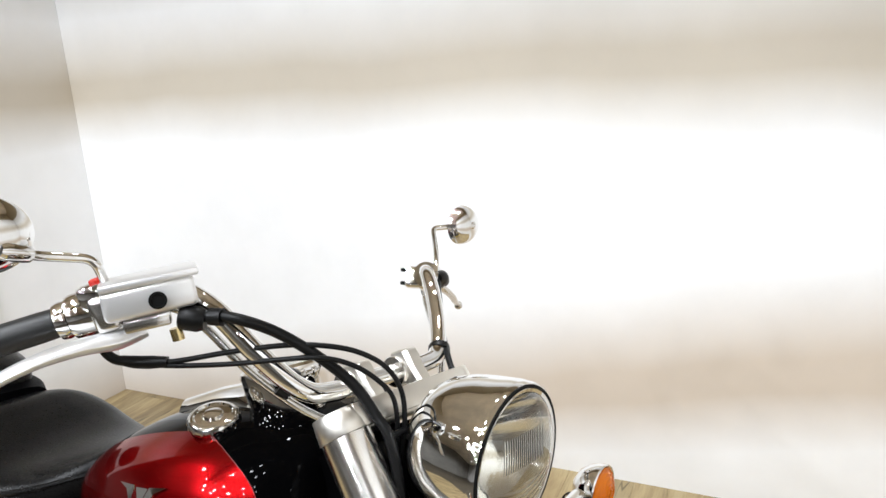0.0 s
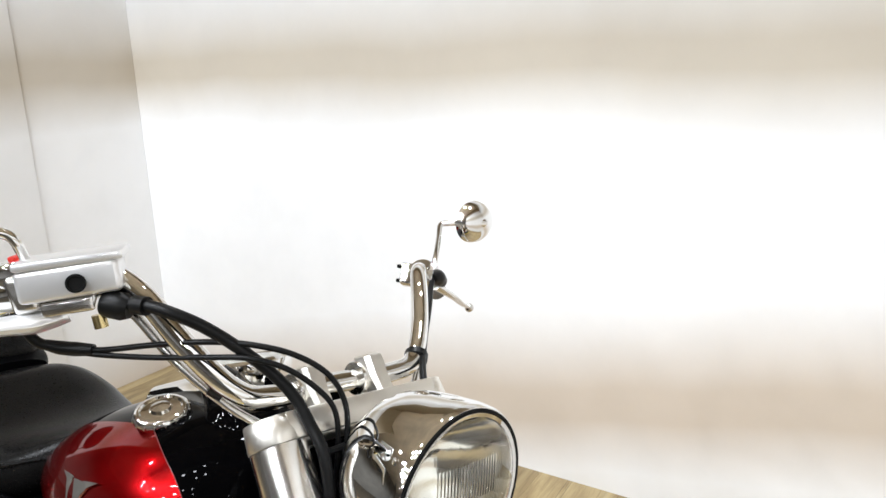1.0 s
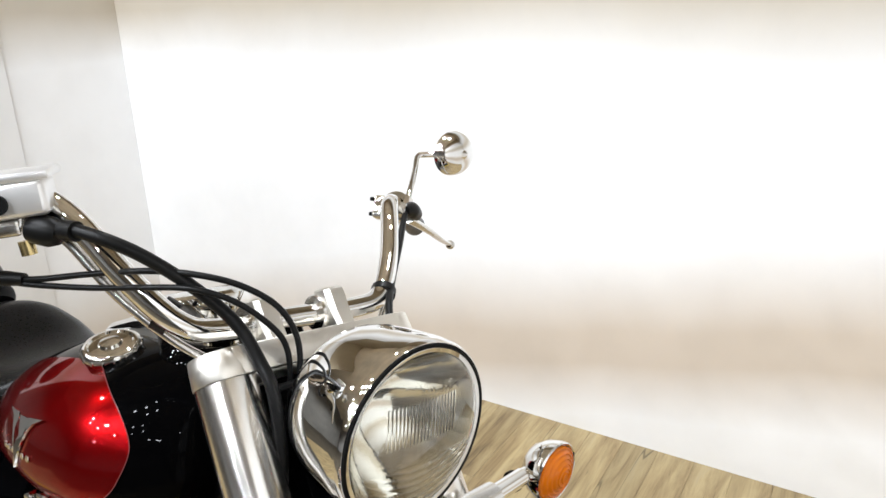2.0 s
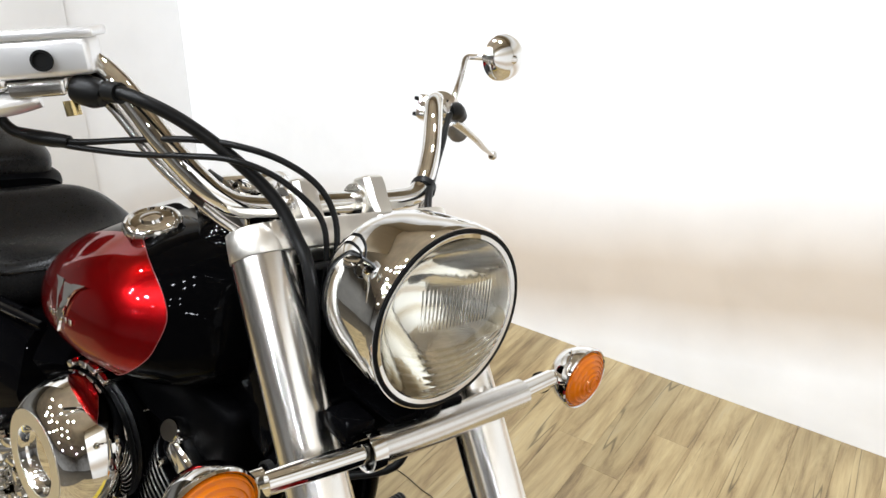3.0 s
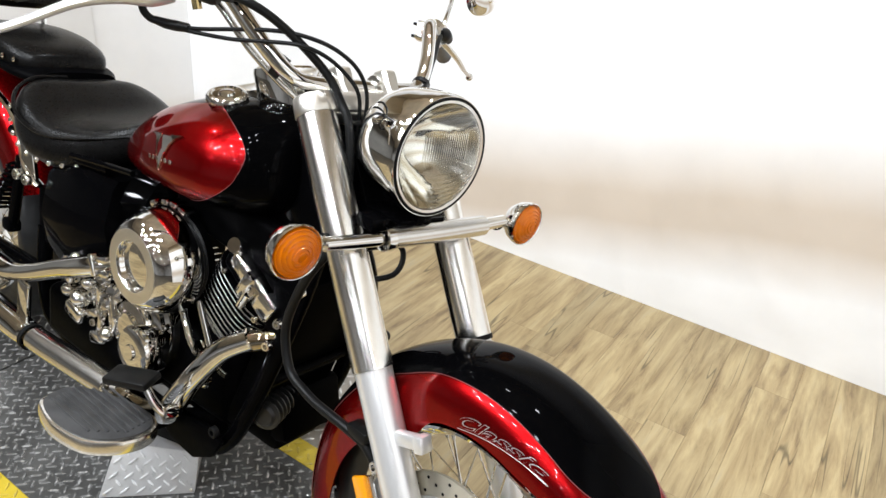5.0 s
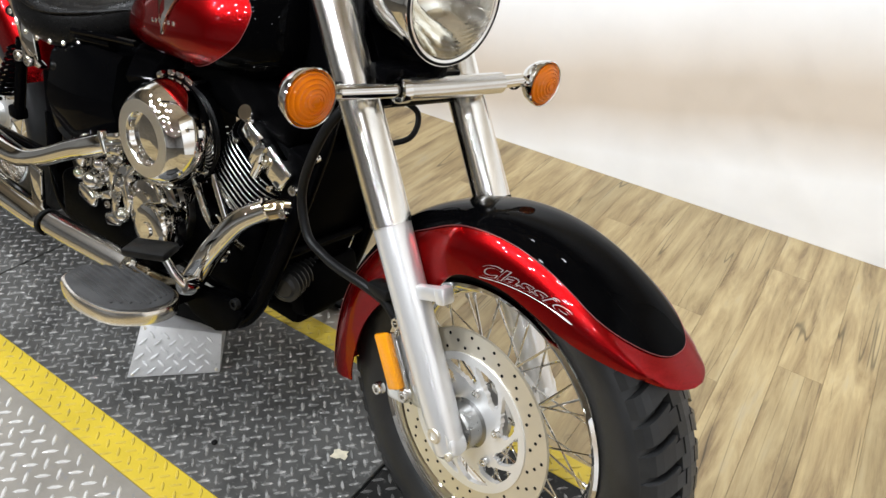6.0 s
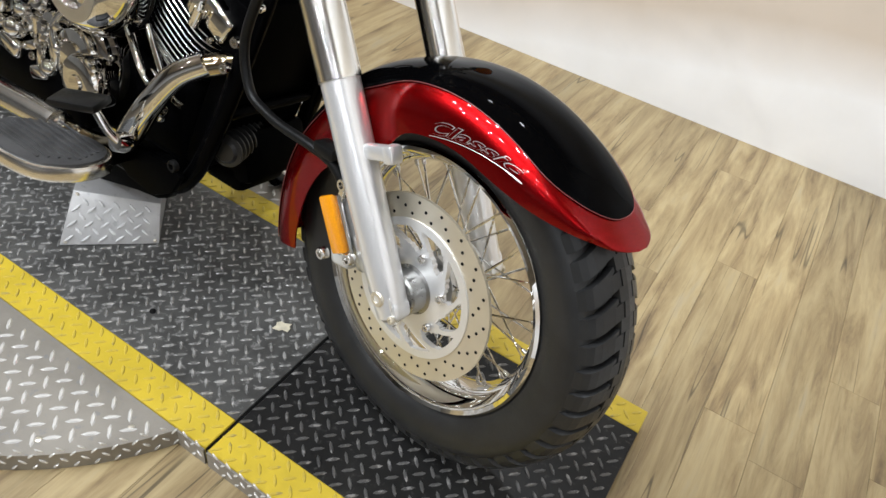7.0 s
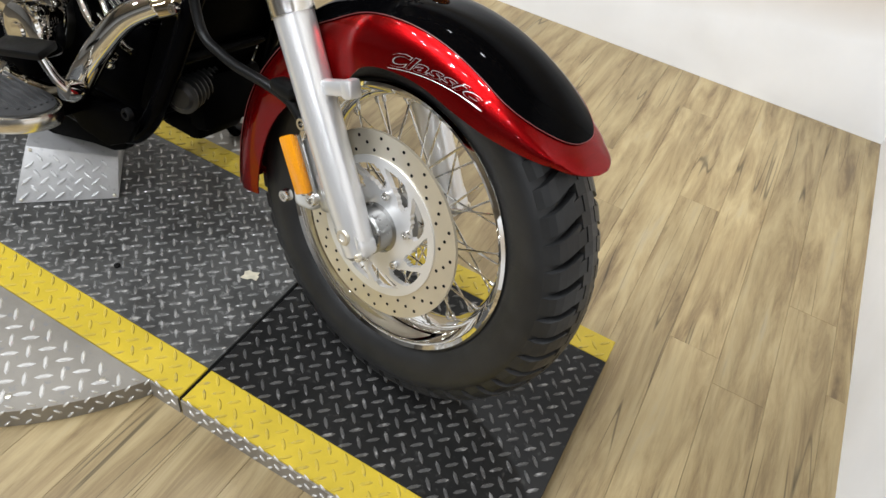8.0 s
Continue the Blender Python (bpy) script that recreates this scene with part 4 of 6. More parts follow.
# ---------------------------------------------------------------- seats


def cushion(stations, n=28, drop=0.75):
    """A padded loft along x: (x, half width, top, bottom)."""
    rows = []
    for x, w, top, low in stations:
        row = []
        for a in np.linspace(0, 2 * math.pi, n, endpoint=False):
            c, s = math.cos(a), math.sin(a)
            y = w * math.copysign(abs(c) ** 0.55, c)
            mid = low + (top - low) * 0.45
            z = mid + (top - mid if s > 0 else mid - low) * math.copysign(abs(s) ** 0.75, s)
            if s > 0:
                z -= 0.018 * (1 - min(1, abs(y) / w) ** 2) * (1 if w > 0.1 else 0.2) * drop
            row.append((x, y, z))
        rows.append(row)
    P = np.array(rows)
    Q = [spline(P[:, j], 5) for j in range(n)]
    P = np.transpose(np.array(Q), (1, 0, 2))
    bm = bm_grid(P, False, True)
    bm.verts.ensure_lookup_table()
    for r in (0, len(P) - 1):
        bm.faces.new([bm.verts[r * n + j] for j in range(n)])
    return tidy(bm)


seat = part("rider_seat", cushion([(-0.885, 0.03, 0.75, 0.70), (-0.90, 0.07, 0.762, 0.685), (-0.94, 0.105, 0.752, 0.655), (-1.0, 0.14, 0.732, 0.62), (-1.07, 0.172, 0.726, 0.605), (-1.13, 0.182, 0.736, 0.605), (-1.185, 0.178, 0.758, 0.62), (-1.23, 0.155, 0.774, 0.65), (-1.262, 0.12, 0.774, 0.68), (-1.28, 0.07, 0.76, 0.71)]), VINYL, motorcycle, "wide studded black leather rider seat")
part("seat_piping", tube([(-0.905, -0.075, 0.728), (-0.98, -0.128, 0.706), (-1.07, -0.172, 0.69), (-1.14, -0.183, 0.70), (-1.195, -0.176, 0.722), (-1.235, -0.148, 0.748), (-1.260, -0.10, 0.764), (-1.266, -0.03, 0.765)], 0.0042, 8, 6), VINYL, seat)
pillion = part("pillion_seat", cushion([(-1.305, 0.05, 0.793, 0.765), (-1.315, 0.085, 0.808, 0.757), (-1.35, 0.108, 0.824, 0.755), (-1.41, 0.12, 0.836, 0.760), (-1.48, 0.122, 0.842, 0.77), (-1.55, 0.112, 0.842, 0.78), (-1.595, 0.08, 0.835, 0.79), (-1.61, 0.045, 0.825, 0.80)], drop=0.2), VINYL, motorcycle, "studded black leather pillion pad")
part("pillion_base", cushion([(-1.27, 0.09, 0.775, 0.735), (-1.35, 0.12, 0.78, 0.745), (-1.5, 0.11, 0.79, 0.76), (-1.57, 0.08, 0.80, 0.78)], drop=0), ENGINE_BLACK, pillion)
back = part("backrest", cushion([(-1.565, 0.10, 0.93, 0.885), (-1.58, 0.125, 0.985, 0.87), (-1.60, 0.125, 1.01, 0.87), (-1.625, 0.10, 1.0, 0.885)], drop=0), VINYL, motorcycle, "black padded backrest on a chrome bar")
part("backrest_bar", tube([(-1.60, -0.09, 0.72), (-1.615, -0.09, 0.85), (-1.625, -0.085, 0.96), (-1.63, 0, 1.0), (-1.625, 0.085, 0.96), (-1.615, 0.09, 0.85), (-1.60, 0.09, 0.72)], 0.007, 10, 6), CHROME, back)
stud = mesh_of("stud", lathe([(0.0062, 0), (0.0058, 0.002), (0.0035, 0.0042), (0, 0.005)], n=12), CHROME)


def studs(points, parent, k=5):
    P = spline(points, 40)
    d = np.concatenate([[0], np.cumsum(np.linalg.norm(np.diff(P, axis=0), axis=1))])
    for s in np.arange(0.01, d[-1], 0.031):
        i = int(np.searchsorted(d, s))
        p, tan = Vector(P[i]), Vector(P[min(i + 1, len(P) - 1)] - P[i - 1])
        nrm = Vector((0, -1, 0.05))
        nrm = (nrm - tan * (nrm.dot(tan) / tan.length_squared)).normalized()
        if p.x < -1.24:
            nrm = (nrm + Vector((-0.5, 0, 0))).normalized()
        part("stud", stud, None, parent, m=Matrix.Translation(p) @ nrm.to_track_quat("Z", "Y").to_matrix().to_4x4())


studs([(-1.0, -0.137, 0.642), (-1.06, -0.168, 0.633), (-1.115, -0.184, 0.637), (-1.165, -0.187, 0.657), (-1.20, -0.180, 0.69), (-1.228, -0.166, 0.73)], seat)
studs([(-1.33, -0.105, 0.785), (-1.38, -0.12, 0.79), (-1.44, -0.126, 0.797), (-1.54, -0.117, 0.806), (-1.585, -0.09, 0.812)], pillion)

# ---------------------------------------------------------------- frame
frame_tube = part("frame", join(
    tube([(-0.43, 0, 0.86), (-0.42, 0, 0.70)], 0.034, 20, 1),
    tube([(-0.43, -0.02, 0.72), (-0.41, -0.07, 0.62), (-0.415, -0.10, 0.53), (-0.455, -0.115, 0.38), (-0.50, -0.125, 0.27), (-0.56, -0.13, 0.225), (-0.72, -0.13, 0.215), (-1.08, -0.13, 0.23), (-1.16, -0.13, 0.30), (-1.18, -0.12, 0.45)], 0.0165, 14, 6),
    tube([(-0.43, 0.02, 0.72), (-0.41, 0.07, 0.62), (-0.415, 0.10, 0.53), (-0.455, 0.115, 0.38), (-0.50, 0.125, 0.27), (-0.56, 0.13, 0.225), (-0.72, 0.13, 0.215), (-1.08, 0.13, 0.23), (-1.16, 0.13, 0.30), (-1.18, 0.12, 0.45)], 0.0165, 14, 6),
    tube([(-0.43, 0, 0.76), (-0.7, 0, 0.71), (-0.95, 0, 0.66), (-1.2, 0, 0.64)], 0.028, 14, 4),
    tube([(-0.455, -0.115, 0.40), (-0.455, 0.115, 0.40)], 0.012, 10, 1),
    tube([(-0.9, -0.135, 0.665), (-1.1, -0.135, 0.645), (-1.3, -0.13, 0.64)], 0.012, 12, 3)), BLACK, motorcycle, "gloss black steel frame tubes")
for p, r in (((-0.402, -0.092, 0.60), 0.008), ((-0.417, -0.118, 0.545), 0.009), ((-0.43, -0.125, 0.50), 0.009)):
    bolt("frame_bolt", p, (0.15, -1, 0), r, 0.012, CHROME, frame_tube)
part("gusset", prism([(0.0, 0.045), (0.05, 0.01), (0.12, 0.005), (0.17, 0.035), (0.19, 0.075), (0.16, 0.09), (0.0, 0.075)], (-0.67, -0.155, 0.212), (1, 0, 0), (0, 0, 1), 0.014, 0.004), ENGINE_BLACK, frame_tube, "black footboard bracket")
bolt("bracket_bolt", (-0.502, -0.16, 0.30), (0, -1, 0), 0.011, 0.01, DARK, frame_tube)
part("side_bar_trim", tube([(-0.80, -0.152, 0.690), (-0.9, -0.155, 0.68), (-1.0, -0.158, 0.668)], 0.006, 8, 3), BLACK, frame_tube)

# black blocks added to make the space under the tank dark
part("under_tank_filler", join(box((-0.60, 0.0, 0.655), (0.30, 0.20, 0.10), 0.02, (0, 6, 0), 3), box((-0.47, 0.0, 0.70), (0.10, 0.15, 0.12), 0.02, (0, 30, 0), 3)), ENGINE_BLACK, frame_tube, "black filler blocks for the dark under the tank")
part("neck_cover", prism([(0, 0), (0.09, -0.06), (0.13, 0.05), (0.07, 0.15), (0.0, 0.14)], (-0.51, -0.066, 0.70), (1, 0, 0), (0, 0, 1), 0.012, 0.004), BLACK, frame_tube, "gloss black steering head cover")

# side cover, air box and battery cover of the right flank
def flank(stations):
    rows = []
    for x, y, lo, hi in stations:
        rows.append([(x, y + 0.05, lo), (x, y + 0.012, lo + 0.004), (x, y, lo + 0.02), (x, y - 0.016, (lo + hi) / 2), (x, y, hi - 0.02), (x, y + 0.012, hi - 0.004), (x, y + 0.05, hi)])
    return tidy(bm_grid(rows))


cover = part("side_cover", flank([(-0.86, -0.10, 0.47, 0.64), (-0.875, -0.145, 0.46, 0.652), (-0.95, -0.160, 0.42, 0.655), (-1.03, -0.162, 0.41, 0.64), (-1.09, -0.158, 0.42, 0.625), (-1.105, -0.11, 0.45, 0.61)]), BLACK, motorcycle, "gloss black side cover")
part("air_duct", flank([(-0.775, -0.08, 0.585, 0.672), (-0.79, -0.115, 0.58, 0.676), (-0.84, -0.135, 0.57, 0.676), (-0.865, -0.11, 0.57, 0.67)]), BLACK, motorcycle, "gloss black air duct")
part("inner_panel", box((-0.95, -0.02, 0.50), (0.34, 0.17, 0.30), 0.02), ENGINE_BLACK, motorcycle)
part("reg_box", box((-1.17, -0.09, 0.48), (0.05, 0.08, 0.13), 0.008), ENGINE_BLACK, motorcycle)

# ---------------------------------------------------------------- engine
case = part("crankcase", join(box((-0.72, 0.0, 0.345), (0.40, 0.22, 0.19), 0.035, None, 4), box((-0.60, 0.0, 0.30), (0.17, 0.20, 0.12), 0.03, None, 3)), ENGINE_BLACK, motorcycle, "black engine crankcase with chrome covers")
bell = part("clutch_cover", lathe([(0.086, -0.05), (0.086, 0.0), (0.083, 0.008), (0.074, 0.012), (0.072, 0.020), (0.066, 0.024), (0.056, 0.026), (0.054, 0.036), (0.050, 0.041), (0.03, 0.043), (0.028, 0.048), (0.0, 0.050)], (-0.775, -0.122, 0.385), (0, -1, 0.08), 56), CHROME, case, "polished chrome clutch cover")
part("cover_cap", lathe([(0.05, -0.02), (0.05, 0.02), (0.046, 0.027), (0.036, 0.030), (0.016, 0.030), (0.014, 0.034), (0, 0.034)], (-0.728, -0.16, 0.362), (0, -1, 0.05), 40), CHROME, bell, "round chrome cover with centre bolt")
for i in range(9):
    a = radians(20 + i * 40)
    bolt("cover_bolt", (-0.775 + 0.079 * math.cos(a), -0.132, 0.385 + 0.079 * math.sin(a)), (0, -1, 0), 0.0065, 0.008, CHROME, case)
AXC = Vector((0.542, 0, 0.84)).normalized()
C0 = Vector((-0.634, -0.015, 0.407))
FORE = Vector((AXC.z, 0, -AXC.x))


def cylinder(c0, ax, fore, fins=15, step=0.0115, half=0.084, right=0.10):
    body = part("cylinder", join(tube([tuple(c0 - ax * 0.02), tuple(c0 + ax * 0.19)], 0.062, 28, 1)), ENGINE_BLACK, motorcycle, "black finned engine cylinder with polished fin edges")
    out = []
    for a in np.linspace(0, 2 * math.pi, 40, endpoint=False):
        c, s = math.cos(a), math.sin(a)
        out.append((half * math.copysign(abs(c) ** 0.6, c), right * math.copysign(abs(s) ** 0.6, s)))
    bm = bmesh.new()
    vs = [bm.verts.new((u, v, 0)) for u, v in out]
    f = bm.faces.new(vs)
    r = bmesh.ops.extrude_face_region(bm, geom=[f])
    bmesh.ops.translate(bm, vec=(0, 0, 0.0026), verts=[q for q in r["geom"] if isinstance(q, bmesh.types.BMVert)])
    bmesh.ops.recalc_face_normals(bm, faces=bm.faces)
    fin = mesh_of("fin", bm, ENGINE_BLACK)
    edge = mesh_of("fin_edge", tube([(u, v, 0.0013) for u, v in out], 0.0016, 6, 1, True), POLISHED)
    B = Matrix((fore, Vector((0, 1, 0)), ax)).transposed().to_4x4()
    for i in range(fins):
        k = 0.62 + 0.38 * min(1, i / 7) if i < 7 else 1.0
        m = Matrix.Translation(c0 + ax * (i * step)) @ B @ Matrix.Diagonal((k, k, 1, 1))
        part("fin", fin, None, body, m=m)
        part("fin_edge", edge, None, body, "polished fin edge", m=m) if i >= 1 else None
    return body


cylinder(C0, AXC, FORE, 16, 0.0116, 0.088, 0.104)
top = C0 + AXC * 0.18 + FORE * 0.012


def on_head(u, y, h):
    q = top + FORE * u + AXC * h
    return (q.x, y, q.z)


tilt = math.degrees(math.atan2(AXC.x, AXC.z))
headbm = join(box(on_head(0, -0.01, 0.02), (0.15, 0.20, 0.05), 0.014, (0, tilt, 0), 3), box(on_head(0.0, -0.01, 0.05), (0.13, 0.17, 0.04), 0.014, (0, tilt, 0), 3))
cyl_head = part("cylinder_head", headbm, ENGINE_BLACK, motorcycle, "black cylinder head with chrome rocker cover")
rocker = part("rocker_cover", join(box(on_head(0.035, -0.105, 0.035), (0.075, 0.028, 0.048), 0.007, (0, tilt, 0), 3), box(on_head(-0.03, -0.106, 0.04), (0.055, 0.03, 0.034), 0.008, (0, tilt, 0), 3), box(on_head(0.0, -0.112, 0.032), (0.022, 0.03, 0.055), 0.006, (0, tilt, 0), 2)), CHROME, cyl_head, "chrome rocker cover")
part("rocker_cap", lathe([(0.0, 0.018), (0.013, 0.018), (0.0165, 0.012), (0.0165, -0.02)], on_head(-0.062, -0.105, 0.055), (0.2, -1, 0.4), 24), CHROME, cyl_head)
part("rocker_tube", tube([on_head(0.02, -0.125, 0.0), on_head(0.018, -0.128, 0.035)], 0.0095, 14, 1), CHROME, cyl_head)
for u in (-0.05, 0.055):
    bolt("head_bolt", on_head(u, -0.112, 0.002), (0, -1, 0), 0.006, 0.01, CHROME, cyl_head)
AXR = Vector((-0.6, 0, 0.8)).normalized()
rear_cyl = cylinder(Vector((-0.79, -0.01, 0.43)), AXR, Vector((AXR.z, 0, -AXR.x)), 13, 0.0125, 0.07, 0.085)
part("rear_head", box((-0.915, -0.01, 0.60), (0.15, 0.19, 0.08), 0.02, (0, -36, 0), 3), ENGINE_BLACK, rear_cyl)

# round air cleaner
AC = Vector((-0.70, -0.143, 0.556))
air = part("air_cleaner", lathe([(0.090, -0.012), (0.097, -0.006), (0.0995, 0.004), (0.0985, 0.016), (0.0945, 0.032), (0.0885, 0.046), (0.081, 0.057), (0.073, 0.064), (0.069, 0.067), (0.066, 0.068), (0.047, 0.068), (0.044, 0.065), (0.043, 0.059), (0.0415, 0.056), (0.0, 0.059)], AC, (0, -1, 0), 72), CHROME, motorcycle, "round chrome air cleaner cover")
part("brushed_face", lathe([(0.068, 0.0672), (0.068, 0.0685), (0.0475, 0.0686), (0.0475, 0.068)], AC, (0, -1, 0), 64), BRUSHED, air, "brushed alloy ring face")
part("filter_ring", lathe([(0.084, -0.03), (0.088, -0.026), (0.084, -0.022), (0.088, -0.018), (0.084, -0.014), (0.088, -0.01)], AC, (0, -1, 0), 64), HOSE, air, "black pleated filter element")
for a in (75, 88, 101, 120):
    part("cover_clip", box((AC.x + 0.110 * math.cos(radians(a)), -0.125, AC.z + 0.105 * math.sin(radians(a))), (0.02, 0.03, 0.012), 0.004, (0, 90 - a, 0)), CHROME, air)
part("backplate", lathe([(0.09, -0.04), (0.09, -0.03), (0.0, -0.03)], AC, (0, -1, 0), 48), ENGINE_BLACK, air)

# small chrome castings behind the air cleaner
part("starter_casting", join(lathe([(0, -0.06), (0.032, -0.06), (0.036, -0.05), (0.036, 0.03), (0.03, 0.04), (0, 0.042)], (-0.885, -0.12, 0.40), (0, -1, 0.1), 28), lathe([(0, -0.03), (0.021, -0.03), (0.021, 0.025), (0.015, 0.03), (0, 0.03)], (-0.835, -0.14, 0.43), (0.1, -1, 0.2), 20)), CHROME, case, "chrome engine castings")
for c, s_, r_ in (((-0.86, -0.15, 0.445), (0.05, 0.02, 0.022), (0, 30, 0)), ((-0.90, -0.155, 0.43), (0.016, 0.016, 0.06), (0, 15, 0)), ((-0.84, -0.155, 0.375), (0.02, 0.02, 0.055), (0, -12, 0)), ((-0.93, -0.14, 0.375), (0.03, 0.02, 0.05), (0, 10, 0))):
    part("casting_boss", box(c, s_, 0.006, r_), CHROME, case)
for i in range(7):
    bolt("engine_bolt", (-0.955 + 0.03 * i, -0.15 - 0.004 * (i % 3), 0.345 + 0.03 * ((i * 2) % 4)), (0.1, -1, 0.15), 0.0085, 0.014, CHROME, case)
part("gear_case", box((-0.93, -0.02, 0.36), (0.26, 0.24, 0.26), 0.03, None, 3), ENGINE_BLACK, case)
part("lower_cover", box((-0.92, -0.12, 0.30), (0.34, 0.09, 0.12), 0.02, None, 3), ENGINE_BLACK, case)
part("sump", box((-0.86, 0.02, 0.27), (0.58, 0.20, 0.13), 0.03, None, 3), ENGINE_BLACK, case)
part("swingarm_pivot", box((-1.12, 0.02, 0.36), (0.16, 0.20, 0.26), 0.03, None, 3), ENGINE_BLACK, case)
FINNED = simple("dark_finned_alloy", (0.045, 0.045, 0.045), 0.35, 0.7)
for c, r, h in (((-0.905, -0.125, 0.415), 0.046, 0.03), ((-0.955, -0.12, 0.385), 0.034, 0.04), ((-0.87, -0.14, 0.455), 0.022, 0.035), ((-0.845, -0.15, 0.415), 0.018, 0.03), ((-0.985, -0.12, 0.44), 0.026, 0.03)):
    part("cast_cover", lathe([(r, -0.03), (r, h * 0.5), (r * 0.92, h * 0.75), (r * 0.7, h * 0.9), (r * 0.35, h * 0.92), (r * 0.3, h * 1.1), (0, h * 1.1)], c, (0.15, -1, 0.25), 28), CHROME, case, "chrome engine cover")
for c, s_, r_ in (((-0.88, -0.155, 0.405), (0.018, 0.03, 0.07), (10, 25, 0)), ((-0.925, -0.155, 0.42), (0.06, 0.02, 0.016), (0, 35, 0)), ((-0.90, -0.16, 0.365), (0.045, 0.025, 0.02), (0, -25, 0)), ((-0.945, -0.15, 0.455), (0.02, 0.03, 0.04), (0, -20, 0)), ((-0.865, -0.16, 0.36), (0.016, 0.03, 0.05), (0, 12, 0))):
    part("casting_boss", box(c, s_, 0.006, r_), CHROME, case)
part("breather_hose", tube([(-0.80, -0.15, 0.47), (-0.825, -0.165, 0.43), (-0.82, -0.165, 0.38), (-0.835, -0.16, 0.34)], 0.007, 10, 6), CHROME, case)
part("oil_pipe", tube([(-0.62, -0.125, 0.50), (-0.575, -0.13, 0.43), (-0.545, -0.132, 0.40), (-0.52, -0.132, 0.395)], 0.006, 10, 6), CHROME, case)
part("oil_pipe", tube([(-0.66, -0.13, 0.47), (-0.62, -0.14, 0.43), (-0.60, -0.14, 0.41)], 0.007, 10, 5), CHROME, case)
for c in ((-0.60, -0.135, 0.415), (-0.575, -0.135, 0.395), (-0.565, -0.14, 0.365)):
    part("hose_joint", lathe([(0, -0.014), (0.01, -0.014), (0.011, -0.006), (0.008, 0), (0.011, 0.006), (0.01, 0.014), (0, 0.014)], c, (0.5, -0.3, 0.8), 14), CHROME, case)

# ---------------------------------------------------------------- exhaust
# header chrome is browned so its colour carries the dark reflections
HEADER_CHROME = simple("darkened_header_chrome", (0.50, 0.44, 0.34), 0.03, 1.0, 0.25, 9, rough_var=0.4)
front_pipe = part("exhaust_pipe", tube([(-0.445, -0.095, 0.495), (-0.466, -0.113, 0.488), (-0.51, -0.145, 0.462), (-0.555, -0.168, 0.392), (-0.595, -0.180, 0.318), (-0.65, -0.187, 0.278), (-0.73, -0.195, 0.266), (-0.9, -0.208, 0.262), (-1.06, -0.22, 0.262)], 0.0195, 22, 8), HEADER_CHROME, motorcycle, "chrome front exhaust pipe with dark reflections in its colour")
part("heat_shield", tube([(-0.765, -0.203, 0.272), (-0.785, -0.203, 0.271), (-0.95, -0.216, 0.268), (-1.02, -0.222, 0.268)], [0.0225, 0.0255, 0.0262, 0.0262, 0.025], 24, 6), POLISHED, front_pipe, "satin chrome heat shield")
part("bend_shield", tube([(-0.475, -0.125, 0.49), (-0.516, -0.15, 0.456), (-0.558, -0.172, 0.39), (-0.596, -0.183, 0.322)], 0.0208, 20, 6), CHROME, front_pipe)
for x, y, z, r in ((-1.035, -0.222, 0.264, 0.029), (-0.715, -0.196, 0.266, 0.0242), (-1.045, -0.222, 0.264, 0.0275)):
    part("clamp", lathe([(r - 0.004, -0.005), (r, -0.005), (r, 0.005), (r - 0.004, 0.005)], (x, y, z), (1, 0.07, 0), 24), DARK if r > 0.028 else CHROME, front_pipe)
part("silencer", tube([(-1.05, -0.222, 0.264), (-1.10, -0.224, 0.266), (-1.3, -0.232, 0.28), (-1.7, -0.245, 0.31), (-2.02, -0.25, 0.335)], [0.026, 0.030, 0.032, 0.034, 0.032], 26, 6), CHROME, front_pipe, "long chrome silencer")
rear_pipe = part("exhaust_pipe", tube([(-0.80, -0.14, 0.512), (-0.84, -0.185, 0.500), (-0.90, -0.198, 0.474), (-0.97, -0.200, 0.443), (-1.05, -0.203, 0.405), (-1.13, -0.206, 0.374), (-1.20, -0.21, 0.366), (-1.35, -0.215, 0.374), (-2.0, -0.225, 0.415)], [0.017, 0.0205, 0.0215, 0.021, 0.019, 0.019, 0.024, 0.030, 0.032], 24, 8), CHROME, motorcycle, "chrome rear exhaust pipe and silencer")
part("shield_flange", join(box((-0.815, -0.195, 0.522), (0.044, 0.018, 0.015), 0.006, (0, -20, 0)), box((-0.812, -0.193, 0.494), (0.038, 0.018, 0.015), 0.006, (0, -12, 0)), box((-0.838, -0.196, 0.504), (0.013, 0.024, 0.046), 0.005, (0, -20, 0))), CHROME, rear_pipe)
part("footrest_mount", prism([(-0.84, 0.145), (-0.55, 0.282), (-0.54, 0.268), (-0.556, 0.225), (-0.596, 0.163), (-0.62, 0.150), (-0.68, 0.138), (-0.80, 0.104), (-0.85, 0.10)], (0, -0.105, 0), (1, 0, 0), (0, 0, 1), -0.03, 0.006), ENGINE_BLACK, motorcycle, "black footrest mounting plate")
part("silencer_bracket", box((-1.078, -0.216, 0.322), (0.042, 0.012, 0.108), 0.004, (0, 5, 0)), CHROME, rear_pipe, "flat chrome silencer bracket")

# ---------------------------------------------------------------- footboard, pedals, stand


MAT = simple("dusty_rubber_mat", (0.045, 0.045, 0.046), 0.42, 0.0, 0.3, 30, 0.05, 240)


